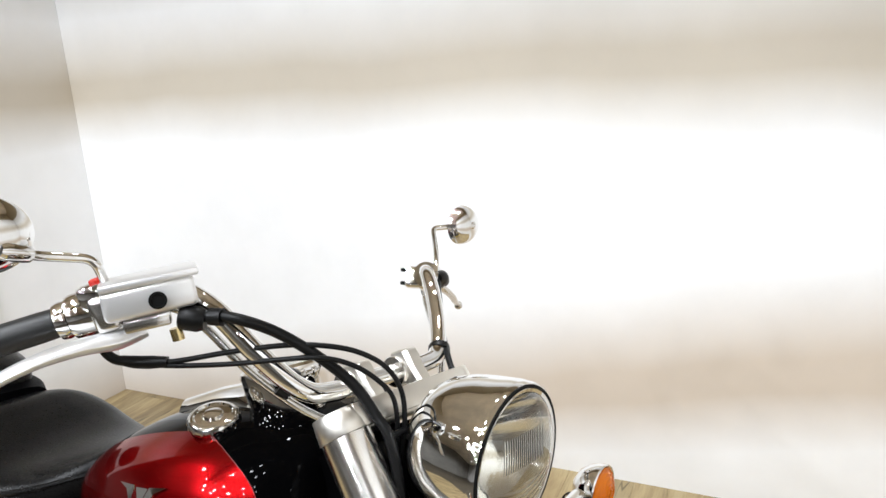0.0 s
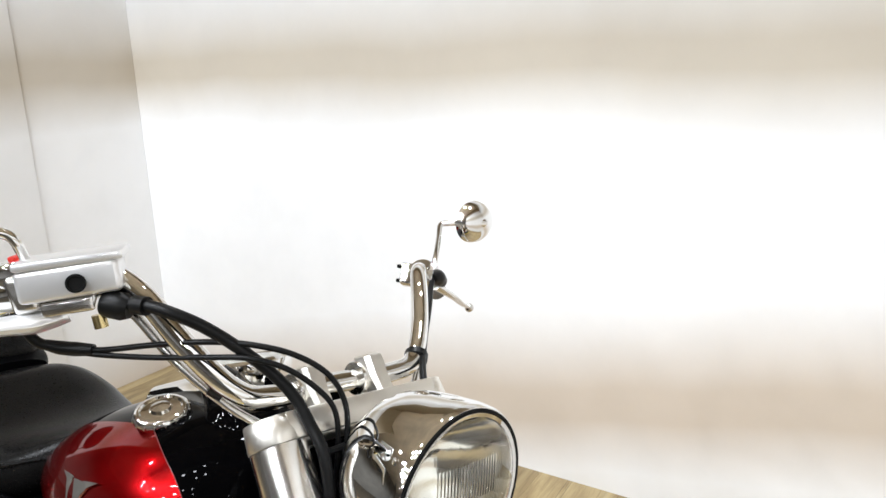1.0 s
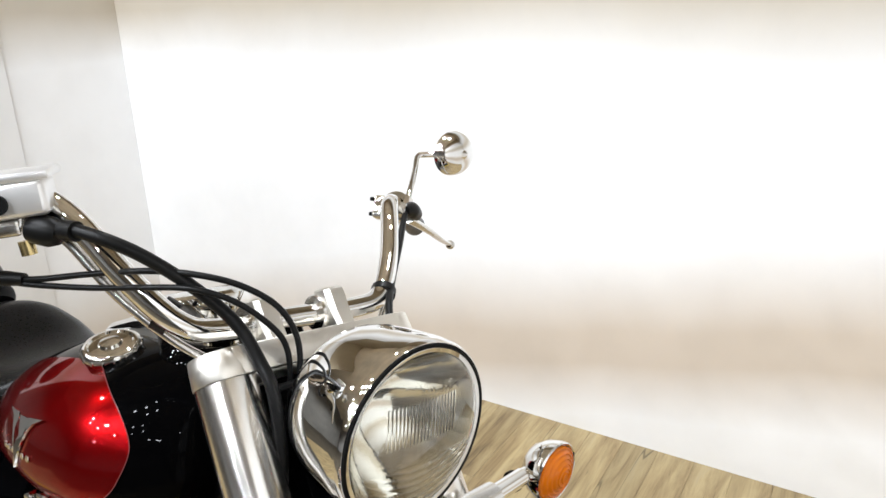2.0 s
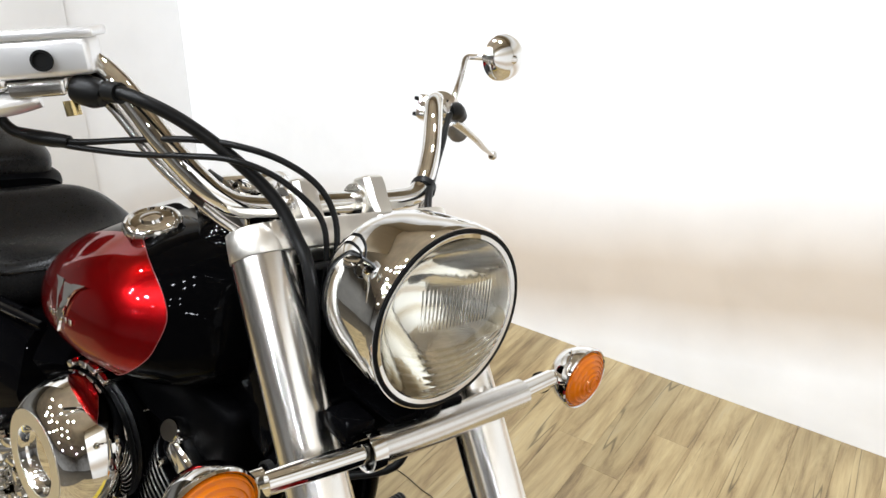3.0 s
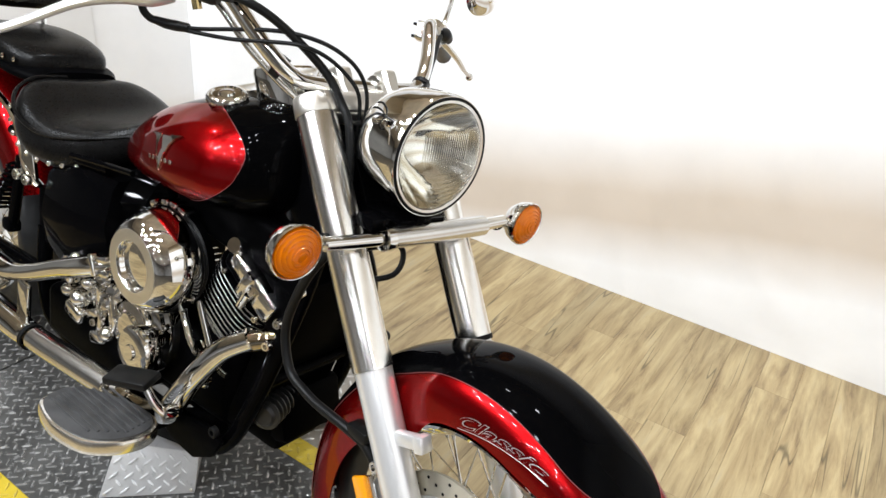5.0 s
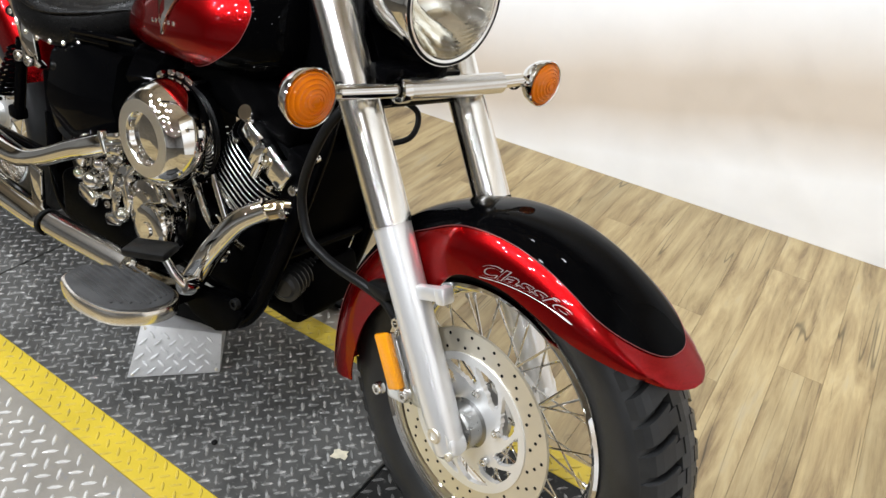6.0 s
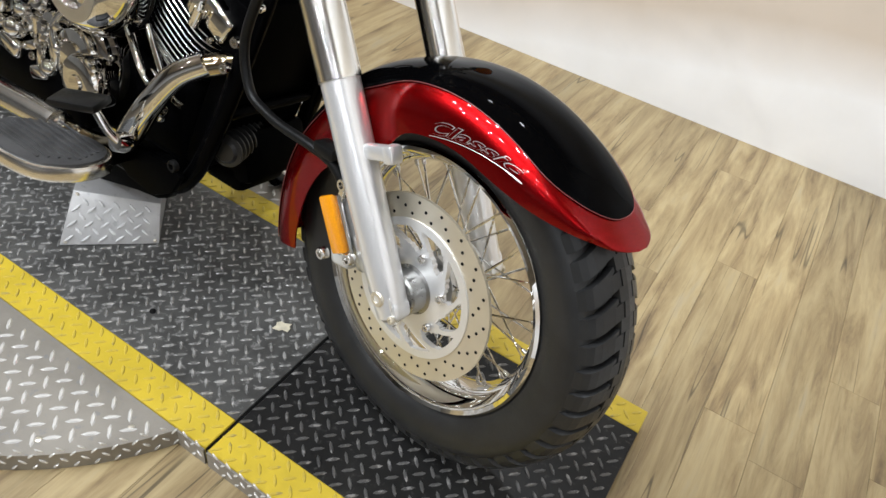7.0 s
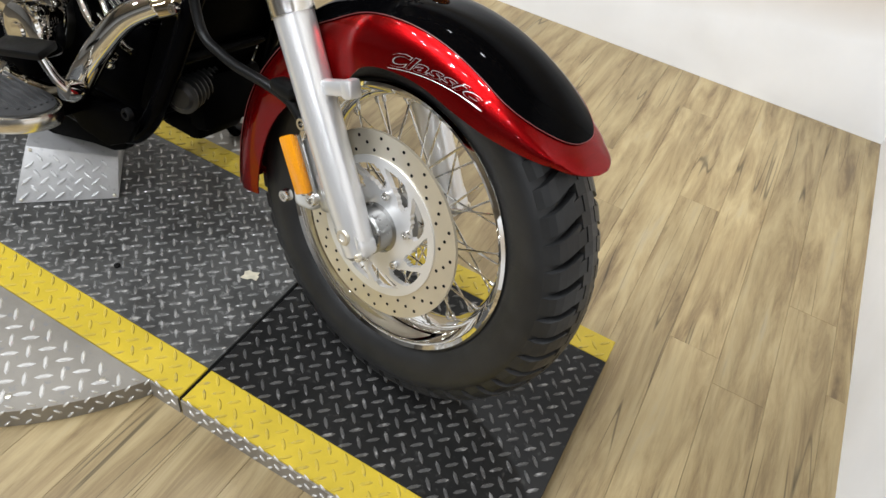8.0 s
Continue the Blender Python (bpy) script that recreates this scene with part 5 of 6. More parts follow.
def board(mirror):
    sg = -1 if mirror else 1
    edge = [(-0.772, -0.310), (-0.757, -0.342), (-0.715, -0.355), (-0.67, -0.357), (-0.612, -0.343), (-0.576, -0.308), (-0.562, -0.265), (-0.572, -0.232), (-0.60, -0.216), (-0.65, -0.219), (-0.735, -0.252), (-0.767, -0.282)]
    edge = [tuple(p) for p in spline([(x, y, 0) for x, y in edge], 5, True)[:, :2]]
    e2 = [(x, sg * y) for x, y in edge]
    b = part("footboard", prism(e2, (0, 0, 0.274), (1, 0, 0), (0, 1, 0), 0.029, 0.006), SATIN, motorcycle, "chrome-edged footboard with ribbed rubber mat")
    cx, cy = np.mean([p[0] for p in e2]), np.mean([p[1] for p in e2])
    inner = [(cx + (x - cx) * 0.93, cy + (y - cy) * 0.90) for x, y in e2]
    part("mat", prism(inner, (0, 0, 0.3025), (1, 0, 0), (0, 1, 0), 0.004, 0.001), MAT, b, "black ribbed rubber mat")
    for i in range(9):
        y = sg * (-0.325 + i * 0.0115)
        part("mat_rib", box((-0.685 + 0.004 * i, y, 0.3072), (0.17 - 0.012 * abs(i - 4), 0.005, 0.003), 0.001), MAT, b)
    part("mount", box((-0.66, sg * -0.19, 0.27), (0.10, 0.08, 0.025), 0.006), ENGINE_BLACK, b)
    return b


board(False), board(True)
pedal = part("brake_pedal", box((-0.605, -0.262, 0.398), (0.088, 0.046, 0.015), 0.005, (8, -10, 18)), HOSE, motorcycle, "brake pedal with black rubber pad")
part("pedal_arm", tube([(-0.575, -0.255, 0.395), (-0.555, -0.245, 0.36), (-0.545, -0.22, 0.335), (-0.57, -0.19, 0.325), (-0.62, -0.17, 0.31)], 0.009, 12, 6, flat=0.7), CHROME, pedal)
part("pedal_pivot", lathe([(0, -0.01), (0.016, -0.01), (0.018, 0.0), (0.016, 0.016), (0, 0.018)], (-0.55, -0.225, 0.34), (0, -1, 0.3), 20), CHROME, pedal)
shift = part("shift_pedal", tube([(-0.515, 0.17, 0.335), (-0.503, 0.22, 0.353), (-0.492, 0.25, 0.366)], 0.006, 10, 4), ENGINE_BLACK, motorcycle, "shift lever with ribbed rubber peg")
part("peg_rubber", lathe([(0.0, 0.0)] + [(0.0125 if i % 2 else 0.0105, i * 0.0035) for i in range(17)] + [(0, 0.06)], (-0.492, 0.228, 0.362), (0.1, 1, 0.05), 16), RUBBER, shift, "ribbed rubber peg")
stand = part("side_stand", tube([(-0.70, 0.16, 0.21), (-0.68, 0.22, 0.12), (-0.66, 0.275, 0.03)], 0.011, 12, 4), BLACK, motorcycle, "black side stand folded out")
part("stand_foot", box((-0.655, 0.285, 0.052), (0.06, 0.04, 0.008), 0.003, (-9, 0, 0)), BLACK, stand)
part("horn_hose", tube([(-0.35, 0.02, 0.705), (-0.312, 0.04, 0.685), (-0.308, 0.02, 0.645), (-0.36, -0.02, 0.622)], 0.005, 10, 6), HOSE, frame_tube)
# black boxes added to fill the dark ahead of the crankcase
for (x, y, z), s_, r_ in (((-0.47, 0.02, 0.30), (0.06, 0.16, 0.10), (0, -15, 0)), ((-0.50, 0.0, 0.26), (0.10, 0.12, 0.06), (0, 0, 0))):
    part("engine_front", box((x, y, z), s_, 0.015, r_), ENGINE_BLACK, case)
part("oil_filter", lathe([(0, 0.062), (0.018, 0.061)] + [(r, 0.056 - 0.013 * i - d) for i in range(8) for r, d in ((0.023, 0.0), (0.031, 0.002), (0.031, 0.005), (0.023, 0.007))], (-0.475, -0.04, 0.33), (0.35, -1, 0.0), 32), FINNED, case, "finned dark alloy oil filter housing", smooth=20)

# ---------------------------------------------------------------- rear end
wheel(-1.63, 0.305, 0.305, 0.165, 0.195, None, 20)


def rear_fender():
    rows = []
    for th in np.linspace(20, 150, 40):
        crest, edge, W = 0.385, 0.29, 0.115
        row = []
        for a in np.linspace(-90, 90, 25):
            s, c = math.sin(radians(a)), math.cos(radians(a))
            r = edge + (crest - edge) * max(c, 0) ** 0.6
            row.append((-1.63 + r * math.cos(radians(th)), W * math.copysign(abs(s) ** 0.75, s), 0.36 + r * math.sin(radians(th))))
        rows.append(row)
    return thicken(bm_grid(rows), 0.0025)


rf = part("rear_mudguard", rear_fender(), RED, motorcycle, "candy red rear mudguard")
part("mudguard_strut", join(tube([(-1.11, -0.165, 0.57), (-1.17, -0.165, 0.60), (-1.28, -0.135, 0.67), (-1.45, -0.125, 0.72), (-1.7, -0.12, 0.74)], 0.009, 12, 5, flat=0.5), prism([(0, 0), (0.07, 0.0), (0.05, 0.10), (0.02, 0.12)], (-1.19, -0.160, 0.565), (1, 0, 0), (0, 0, 1), 0.01, 0.002)), CHROME, rf, "chrome mudguard strut")
for x in (-1.135, -1.175):
    bolt("strut_bolt", (x, -0.175, 0.578), (0, -1, 0), 0.012, 0.012, CHROME, rf)
shock = part("shock_absorber", tube([(-1.22, -0.15, 0.60), (-1.27, -0.15, 0.42)], 0.012, 12, 1), BLACK, motorcycle, "black coil rear shock absorber")
coil = [(-1.225 - 0.0013 * i + 0.022 * math.cos(i * 0.7), -0.15 + 0.022 * math.sin(i * 0.7), 0.585 - 0.0016 * i) for i in range(90)]
part("spring", tube(coil, 0.0042, 6, 1), BLACK, shock)
part("lower_mount", box((-1.275, -0.15, 0.425), (0.04, 0.03, 0.03), 0.008), ENGINE_BLACK, shock)
part("swingarm", tube([(-1.15, -0.12, 0.33), (-1.63, -0.12, 0.305)], 0.02, 12, 1), BLACK, motorcycle)
# plain black plate added for the darkness between the frame tubes
part("frame_filler", prism([(0.0, 0.0), (0.075, 0.24), (0.085, 0.32), (0.045, 0.33), (0.03, 0.24), (-0.05, 0.0)], (-0.50, -0.105, 0.275), (1, 0, 0), (0, 0, 1), -0.21, 0.006), ENGINE_BLACK, frame_tube, "black filler plate for the dark between the frame tubes")
for (x, y, z), s_, r_ in (((-0.985, -0.165, 0.43), (0.05, 0.03, 0.05), (0, 20, 0)), ((-0.80, -0.15, 0.345), (0.05, 0.03, 0.06), (0, -15, 0)), ((-0.95, -0.17, 0.35), (0.06, 0.03, 0.035), (0, 12, 0)), ((-0.87, -0.165, 0.325), (0.05, 0.03, 0.03), (0, -20, 0))):
    part("casting_boss", box((x, y, z), s_, 0.01, r_, 3), CHROME, case)
for (x, y, z), r in (((-0.84, -0.168, 0.345), 0.016), ((-0.93, -0.175, 0.39), 0.02), ((-0.985, -0.17, 0.385), 0.015), ((-0.82, -0.16, 0.39), 0.013), ((-0.90, -0.175, 0.435), 0.014), ((-0.955, -0.168, 0.465), 0.016)):
    part("dome_nut", lathe([(r, -0.02), (r, 0.004), (r * 0.8, r * 0.6), (r * 0.45, r * 0.9), (0, r)], (x, y, z), (0.1, -1, 0.25), 18), CHROME, case)

# ---------------------------------------------------------------- handlebar controls


def obox(c, axis, up, size, bevel=0.003, seg=2):
    """A box whose length runs along axis; size is length, depth, height."""
    a = Vector(axis).normalized()
    u = Vector(up)
    u = (u - a * u.dot(a)).normalized()
    d = u.cross(a)
    bm = box((0, 0, 0), size, bevel, None, seg)
    m = Matrix((a, d, u)).transposed().to_4x4()
    m.translation = Vector(c)
    bmesh.ops.transform(bm, matrix=m, verts=bm.verts)
    return bm


BAR_R = Vector((-0.592, -0.80, -0.36)).normalized()


LIFT = 0.022      # the right-hand controls sit higher: the bar is turned a little in its clamps


def lifted(p, f=1.0):
    return (p[0], p[1], p[2] + LIFT * f)


# right: master cylinder, lever, switch, grip, mirror
MC_AX = (-0.043, -0.075, -0.018)
mc = part("master_cylinder", obox(lifted((-0.555, -0.262, 1.036)), MC_AX, (0, 0, 1), (0.096, 0.046, 0.034), 0.006, 3), SILVER_PAINT, motorcycle, "silver brake fluid reservoir on the handlebar", F)
part("reservoir_lid", obox(lifted((-0.557, -0.262, 1.057)), MC_AX, (0, 0, 1), (0.102, 0.052, 0.009), 0.003), SILVER_PAINT, mc, "polished reservoir lid")
part("sight_glass", lathe([(0.0095, 0), (0.0095, 0.003), (0.0075, 0.003), (0.007, 0.001), (0, 0.001)], lifted((-0.529, -0.268, 1.036)), (0.82, -0.5, 0.1), 20), DARK, mc, "dark sight glass")
part("bar_clamp", obox(lifted((-0.592, -0.29, 1.018)), BAR_R, (0, 0, 1), (0.028, 0.05, 0.042), 0.008, 3), POLISHED, mc)
part("banjo", lathe([(0, -0.012), (0.013, -0.012), (0.0145, -0.006), (0.0145, 0.008), (0.011, 0.016), (0, 0.016)], lifted((-0.522, -0.232, 1.022), 0.55), (0.75, 0.6, -0.1), 20), HOSE, mc, "black rubber hose boot")
part("brass_fitting", lathe([(0, -0.006), (0.007, -0.006), (0.007, 0.008), (0, 0.008)], lifted((-0.533, -0.243, 1.005), 0.55), (0.2, 0.2, -1), 10), BRASS, mc)
lever_path = [(-0.566, -0.262, 0.997), (-0.574, -0.29, 0.988), (-0.585, -0.33, 0.983), (-0.602, -0.38, 0.966), (-0.64, -0.45, 0.920), (-0.69, -0.52, 0.882)]
lever_r = part("brake_lever", tube([lifted(p) for p in lever_path], [0.014, 0.0175, 0.0145, 0.0115, 0.0095, 0.008], 14, 6, flat=0.62), SILVER_PAINT, motorcycle, "polished alloy brake lever", F)
part("lever_perch", obox(lifted((-0.56, -0.262, 1.008)), MC_AX, (0, 0, 1), (0.05, 0.03, 0.016), 0.004), POLISHED, lever_r)
switch = part("switch_housing", join(lathe([(0.0135, -0.017), (0.024, -0.017), (0.0255, -0.012), (0.0255, 0.012), (0.024, 0.017), (0.0135, 0.017)], lifted((-0.611, -0.302, 1.014)), BAR_R, 28), obox(lifted((-0.597, -0.302, 1.036)), BAR_R, (0, 0, 1), (0.03, 0.032, 0.026), 0.006)), CHROME, motorcycle, "chrome throttle and switch housing", F)
part("kill_switch", obox(lifted((-0.59, -0.302, 1.052)), BAR_R, (0, 0, 1), (0.016, 0.012, 0.008), 0.002), RED_PLASTIC, switch, "red stop switch")
part("housing_screw", lathe([(0, 0.004), (0.004, 0.004), (0.005, 0)], lifted((-0.58, -0.30, 1.03)), (1, -0.3, 0), 10), DARK, switch)


def on_bar(s, lift=0.0):
    """A point of the right handgrip, s metres out from the switch housing."""
    p = Vector((-0.632, -0.33, 1.002)) + (Vector((-0.70, -0.43, 0.962)) - Vector((-0.632, -0.33, 1.002))).normalized() * s
    return p


for sg in (1, -1):
    pts = [on_bar(s) for s in np.linspace(-0.008, 0.125, 8)]
    g = part("handgrip", tube([(p.x, p.y * sg, p.z + (LIFT if sg > 0 else 0)) for p in pts], [0.0165, 0.0172, 0.0172, 0.0172, 0.0172, 0.0172, 0.0175, 0.0185], 20, 3), RUBBER, motorcycle, "black rubber handgrip", F)
    e = on_bar(0.13)
    part("bar_end", lathe([(0, 0.008), (0.012, 0.006), (0.016, 0), (0.016, -0.008)], (e.x, e.y * sg, e.z + (LIFT if sg > 0 else 0)), (BAR_R.x, BAR_R.y * sg, BAR_R.z), 20), CHROME, g)
    c = on_bar(-0.012)
    part("grip_collar", lathe([(0.0135, -0.006), (0.0205, -0.006), (0.0215, 0), (0.0205, 0.006), (0.0135, 0.006)], (c.x, c.y * sg, c.z + (LIFT if sg > 0 else 0)), (BAR_R.x, BAR_R.y * sg, BAR_R.z), 24), CHROME, g)


def mirror_head(c, stem):
    c = Vector(c)
    rows = []
    for d, f in ((0.008, 1.0), (0.011, 0.985), (0.02, 0.9), (0.028, 0.7), (0.033, 0.42), (0.035, 0.12)):
        rows.append([(c.x + d, c.y + 0.047 * f * math.cos(a), c.z + 0.039 * f * math.sin(a)) for a in np.linspace(0, 2 * math.pi, 36, endpoint=False)])
    bm = bm_grid(rows, False, True)
    bm.verts.ensure_lookup_table()
    bm.faces.new([bm.verts[len(rows) * 36 - 36 + j] for j in range(36)])
    ob = part("mirror", tidy(bm), CHROME, motorcycle, "oval chrome rear-view mirror", F)
    glass = bmesh.new()
    glass.faces.new([glass.verts.new((c.x + 0.0085, c.y + 0.046 * math.cos(a), c.z + 0.038 * math.sin(a))) for a in np.linspace(0, -2 * math.pi, 36, endpoint=False)])
    part("mirror_glass", glass, MIRROR, ob, "mirror glass")
    part("mirror_stem", tube(stem, 0.0052, 12, 6), CHROME, ob, "bent chrome mirror stem")
    part("stem_joint", lathe([(0, -0.016), (0.0085, -0.016), (0.0095, -0.01), (0.0095, 0.012), (0.007, 0.017), (0, 0.017)], stem[-1], Vector(stem[-1]) - Vector(stem[-2]), 16), CHROME, ob)
    part("stem_nut", lathe([(0, -0.01), (0.0085, -0.01), (0.0085, 0.006), (0, 0.006)], stem[0], Vector(stem[1]) - Vector(stem[0]), 6), CHROME, ob)
    return ob


mirror_head((-0.612, -0.405, 1.127), [lifted(p) for p in [(-0.583, -0.292, 1.035), (-0.583, -0.297, 1.05), (-0.580, -0.307, 1.07), (-0.583, -0.316, 1.078), (-0.588, -0.335, 1.081), (-0.592, -0.36, 1.084), (-0.585, -0.385, 1.09)]])
mirror_head((-0.652, 0.452, 1.100), [(-0.585, 0.295, 1.03), (-0.60, 0.315, 1.05), (-0.64, 0.36, 1.075), (-0.662, 0.385, 1.092), (-0.655, 0.40, 1.096), (-0.640, 0.425, 1.098), (-0.628, 0.445, 1.10)])

# left: clutch perch, lever, switch box
perch = part("clutch_perch", obox((-0.580, 0.278, 1.018), (-0.043, 0.075, -0.03), (0, 0, 1), (0.05, 0.03, 0.02), 0.005), POLISHED, motorcycle, "alloy clutch lever perch", F)
part("clutch_boot", tube([(-0.560, 0.268, 1.022), (-0.566, 0.286, 1.021), (-0.575, 0.305, 1.012)], [0.008, 0.0135, 0.0115], 16, 4), HOSE, perch, "black rubber cable boot")
lever_l = part("clutch_lever", tube([(-0.572, 0.288, 1.006), (-0.585, 0.325, 0.992), (-0.612, 0.385, 0.969), (-0.65, 0.45, 0.944), (-0.688, 0.515, 0.923)], [0.010, 0.0095, 0.008, 0.0068, 0.006], 14, 6, flat=0.62), POLISHED, motorcycle, "polished alloy clutch lever with ball end", F)
part("lever_ball", lathe([(0.0, -0.009)] + [(0.009 * math.sin(a), -0.009 * math.cos(a)) for a in np.linspace(0.2, math.pi - 0.2, 9)] + [(0, 0.009)], (-0.691, 0.52, 0.921), (0, 1, 0), 16), POLISHED, lever_l)
sw_l = part("switch_box", join(lathe([(0.0135, -0.017), (0.023, -0.017), (0.0245, -0.012), (0.0245, 0.012), (0.023, 0.017), (0.0135, 0.017)], (-0.606, 0.296, 1.017), (BAR_R.x, -BAR_R.y, BAR_R.z), 28), obox((-0.622, 0.285, 1.014), (BAR_R.x, -BAR_R.y, BAR_R.z), (0, 0, 1), (0.034, 0.036, 0.036), 0.005)), CHROME, motorcycle, "chrome switch box with black buttons", F)
for dz in (-0.012, 0.012):
    part("button", obox((-0.642, 0.277, 1.014 + dz), (-1, -0.2, 0), (0, 0, 1), (0.012, 0.008, 0.006), 0.0015), DARK, sw_l)

# ---------------------------------------------------------------- cables and hoses
hose = part("brake_hose", tube([(-0.522, -0.226, 1.034), (-0.495, -0.218, 1.039), (-0.47, -0.203, 1.036), (-0.45, -0.176, 1.023), (-0.432, -0.145, 1.001), (-0.413, -0.115, 0.974), (-0.394, -0.098, 0.951), (-0.373, -0.089, 0.923), (-0.352, -0.086, 0.898), (-0.335, -0.085, 0.84), (-0.328, -0.085, 0.76)], 0.0066, 12, 6), HOSE, motorcycle, "thick black brake hose", F)
part("hose_collar", tube([(-0.503, -0.221, 1.0375), (-0.488, -0.215, 1.0385)], 0.0098, 14, 2), HOSE, hose)
throttle = part("throttle_cable", tube([(-0.577, -0.258, 0.978), (-0.549, -0.234, 0.98), (-0.508, -0.198, 0.991), (-0.456, -0.165, 1.003), (-0.42, -0.135, 1.005), (-0.394, -0.1, 0.996), (-0.376, -0.068, 0.974), (-0.364, -0.052, 0.941), (-0.36, -0.05, 0.895), (-0.365, -0.05, 0.84)], 0.0032, 10, 6), HOSE, motorcycle, "black throttle cable", F)
part("cable_joint", tube([(-0.595, -0.275, 0.98), (-0.583, -0.264, 0.978), (-0.57, -0.252, 0.978), (-0.556, -0.24, 0.979)], [0.0055, 0.0075, 0.0078, 0.0062], 12, 3), HOSE, throttle, "black cable sleeve")
part("cable_elbow", tube([(-0.588, -0.27, 0.979), (-0.598, -0.279, 0.981), (-0.604, -0.287, 0.990), (-0.604, -0.29, 1.004)], 0.0056, 10, 5), HOSE, throttle)
part("throttle_cable", tube([(-0.577, -0.258, 0.976), (-0.549, -0.236, 0.975), (-0.508, -0.196, 0.977), (-0.456, -0.168, 0.987), (-0.418, -0.14, 0.992), (-0.395, -0.11, 0.983), (-0.378, -0.082, 0.962), (-0.367, -0.064, 0.937), (-0.364, -0.058, 0.895), (-0.368, -0.056, 0.84)], 0.0031, 10, 6), HOSE, motorcycle, "black throttle cable", F)
clutch = part("clutch_cable", tube([(-0.562, 0.272, 1.02), (-0.545, 0.252, 1.008), (-0.515, 0.22, 0.985), (-0.47, 0.17, 0.955), (-0.425, 0.125, 0.935), (-0.385, 0.095, 0.905), (-0.36, 0.07, 0.85)], 0.0048, 10, 6), HOSE, motorcycle, "black clutch cable", F)
loom = part("switch_loom", tube([(-0.60, 0.29, 0.995), (-0.57, 0.25, 0.985), (-0.53, 0.215, 0.965), (-0.49, 0.18, 0.945), (-0.458, 0.15, 0.93), (-0.43, 0.115, 0.905), (-0.40, 0.08, 0.88)], 0.0052, 10, 6), POLISHED, motorcycle, "grey sheathed wiring loom", F)
part("loom_clip", lathe([(0.0127, -0.005), (0.0165, -0.005), (0.0165, 0.005), (0.0127, 0.005)], (-0.456, 0.142, 0.940), (0.6, -0.7, -0.5), 16), HOSE, loom, "black cable tie")
loom_r = part("switch_loom", tube([(-0.592, -0.275, 1.032), (-0.567, -0.238, 1.042), (-0.538, -0.21, 1.022), (-0.499, -0.176, 0.97), (-0.468, -0.138, 0.929), (-0.45, -0.11, 0.907), (-0.42, -0.07, 0.885)], 0.0052, 10, 6), POLISHED, motorcycle, "grey sheathed wiring loom", F)
part("loom_clip", lathe([(0.0127, -0.008), (0.0185, -0.008), (0.0185, 0.008), (0.0127, 0.008)], (-0.47, -0.138, 0.950), (0.6, 0.7, -0.5), 16), HOSE, loom_r, "black cable tie")
part("wire_clip", tube([(-0.352, -0.088, 0.90), (-0.36, -0.05, 0.897)], 0.004, 8, 1), HOSE, hose)
part("head_bracket", join(obox((-0.335, -0.07, 0.80), (-0.6, 0, 0.8), (0, 1, 0), (0.19, 0.006, 0.035), 0.002), obox((-0.335, 0.07, 0.80), (-0.6, 0, 0.8), (0, 1, 0), (0.19, 0.006, 0.035), 0.002)), BLACK, lower, "black headlight bracket")
part("head_mount", join(obox((-0.285, -0.01, 0.780), (1, 0, 0.05), (0, 0, 1), (0.10, 0.09, 0.008), 0.002), box((-0.245, -0.012, 0.787), (0.03, 0.03, 0.022), 0.005)), BLACK, lower)
part("head_stay", box((-0.258, -0.09, 0.782), (0.04, 0.035, 0.022), 0.006), BLACK, lightbar, "black bar bracket")
part("yoke_cover", obox((-0.345, 0.0, 0.80), (-0.6, 0, 0.8), (0, 1, 0), (0.2, 0.02, 0.17), 0.004), ENGINE_BLACK, lower)

# ---------------------------------------------------------------- caliper, reflector, lower brake hose
DOWN = -UP
cal = part("brake_caliper", join(obox((-0.083, -0.086, 0.384), DOWN, (0, -1, 0), (0.115, 0.055, 0.05), 0.012, 3), obox((-0.060, -0.092, 0.369), DOWN, (0, -1, 0), (0.06, 0.035, 0.05), 0.008)), CAST, motorcycle, "cast alloy brake caliper", F)
part("caliper_foot", obox((-0.110, -0.10, 0.337), (0.3, 0, -1), (0, -1, 0), (0.05, 0.045, 0.03), 0.01, 3), simple("pale_caliper_paint", (0.62, 0.62, 0.60), 0.45), cal)
for p in ((-0.123, -0.112, 0.451), (-0.077, -0.118, 0.351), (-0.133, -0.118, 0.324)):
    bolt("caliper_bolt", p, (0, -1, 0), 0.010, 0.012, POLISHED, cal)
part("caliper_arm", obox((-0.105, -0.10, 0.447), (1, 0, -0.3), (0, -1, 0), (0.06, 0.03, 0.016), 0.006), CAST, cal)
refl = part("side_reflector", obox((-0.118, -0.128, 0.388), DOWN, (0, -1, 0), (0.088, 0.030, 0.010), 0.004), AMBER_REFLECTOR, motorcycle, "rectangular amber side reflector", F)
part("reflector_back", obox((-0.114, -0.120, 0.387), DOWN, (0, -1, 0), (0.090, 0.032, 0.008), 0.003), POLISHED, refl)
low = part("lower_brake_hose", tube([(-0.30, -0.10, 0.74), (-0.330, -0.125, 0.679), (-0.359, -0.13, 0.609), (-0.371, -0.13, 0.546), (-0.345, -0.13, 0.490), (-0.30, -0.13, 0.477), (-0.257, -0.13, 0.475), (-0.187, -0.127, 0.478), (-0.152, -0.12, 0.470), (-0.128, -0.115, 0.450)], 0.0078, 12, 6), HOSE, motorcycle, "thick black lower brake hose", F)
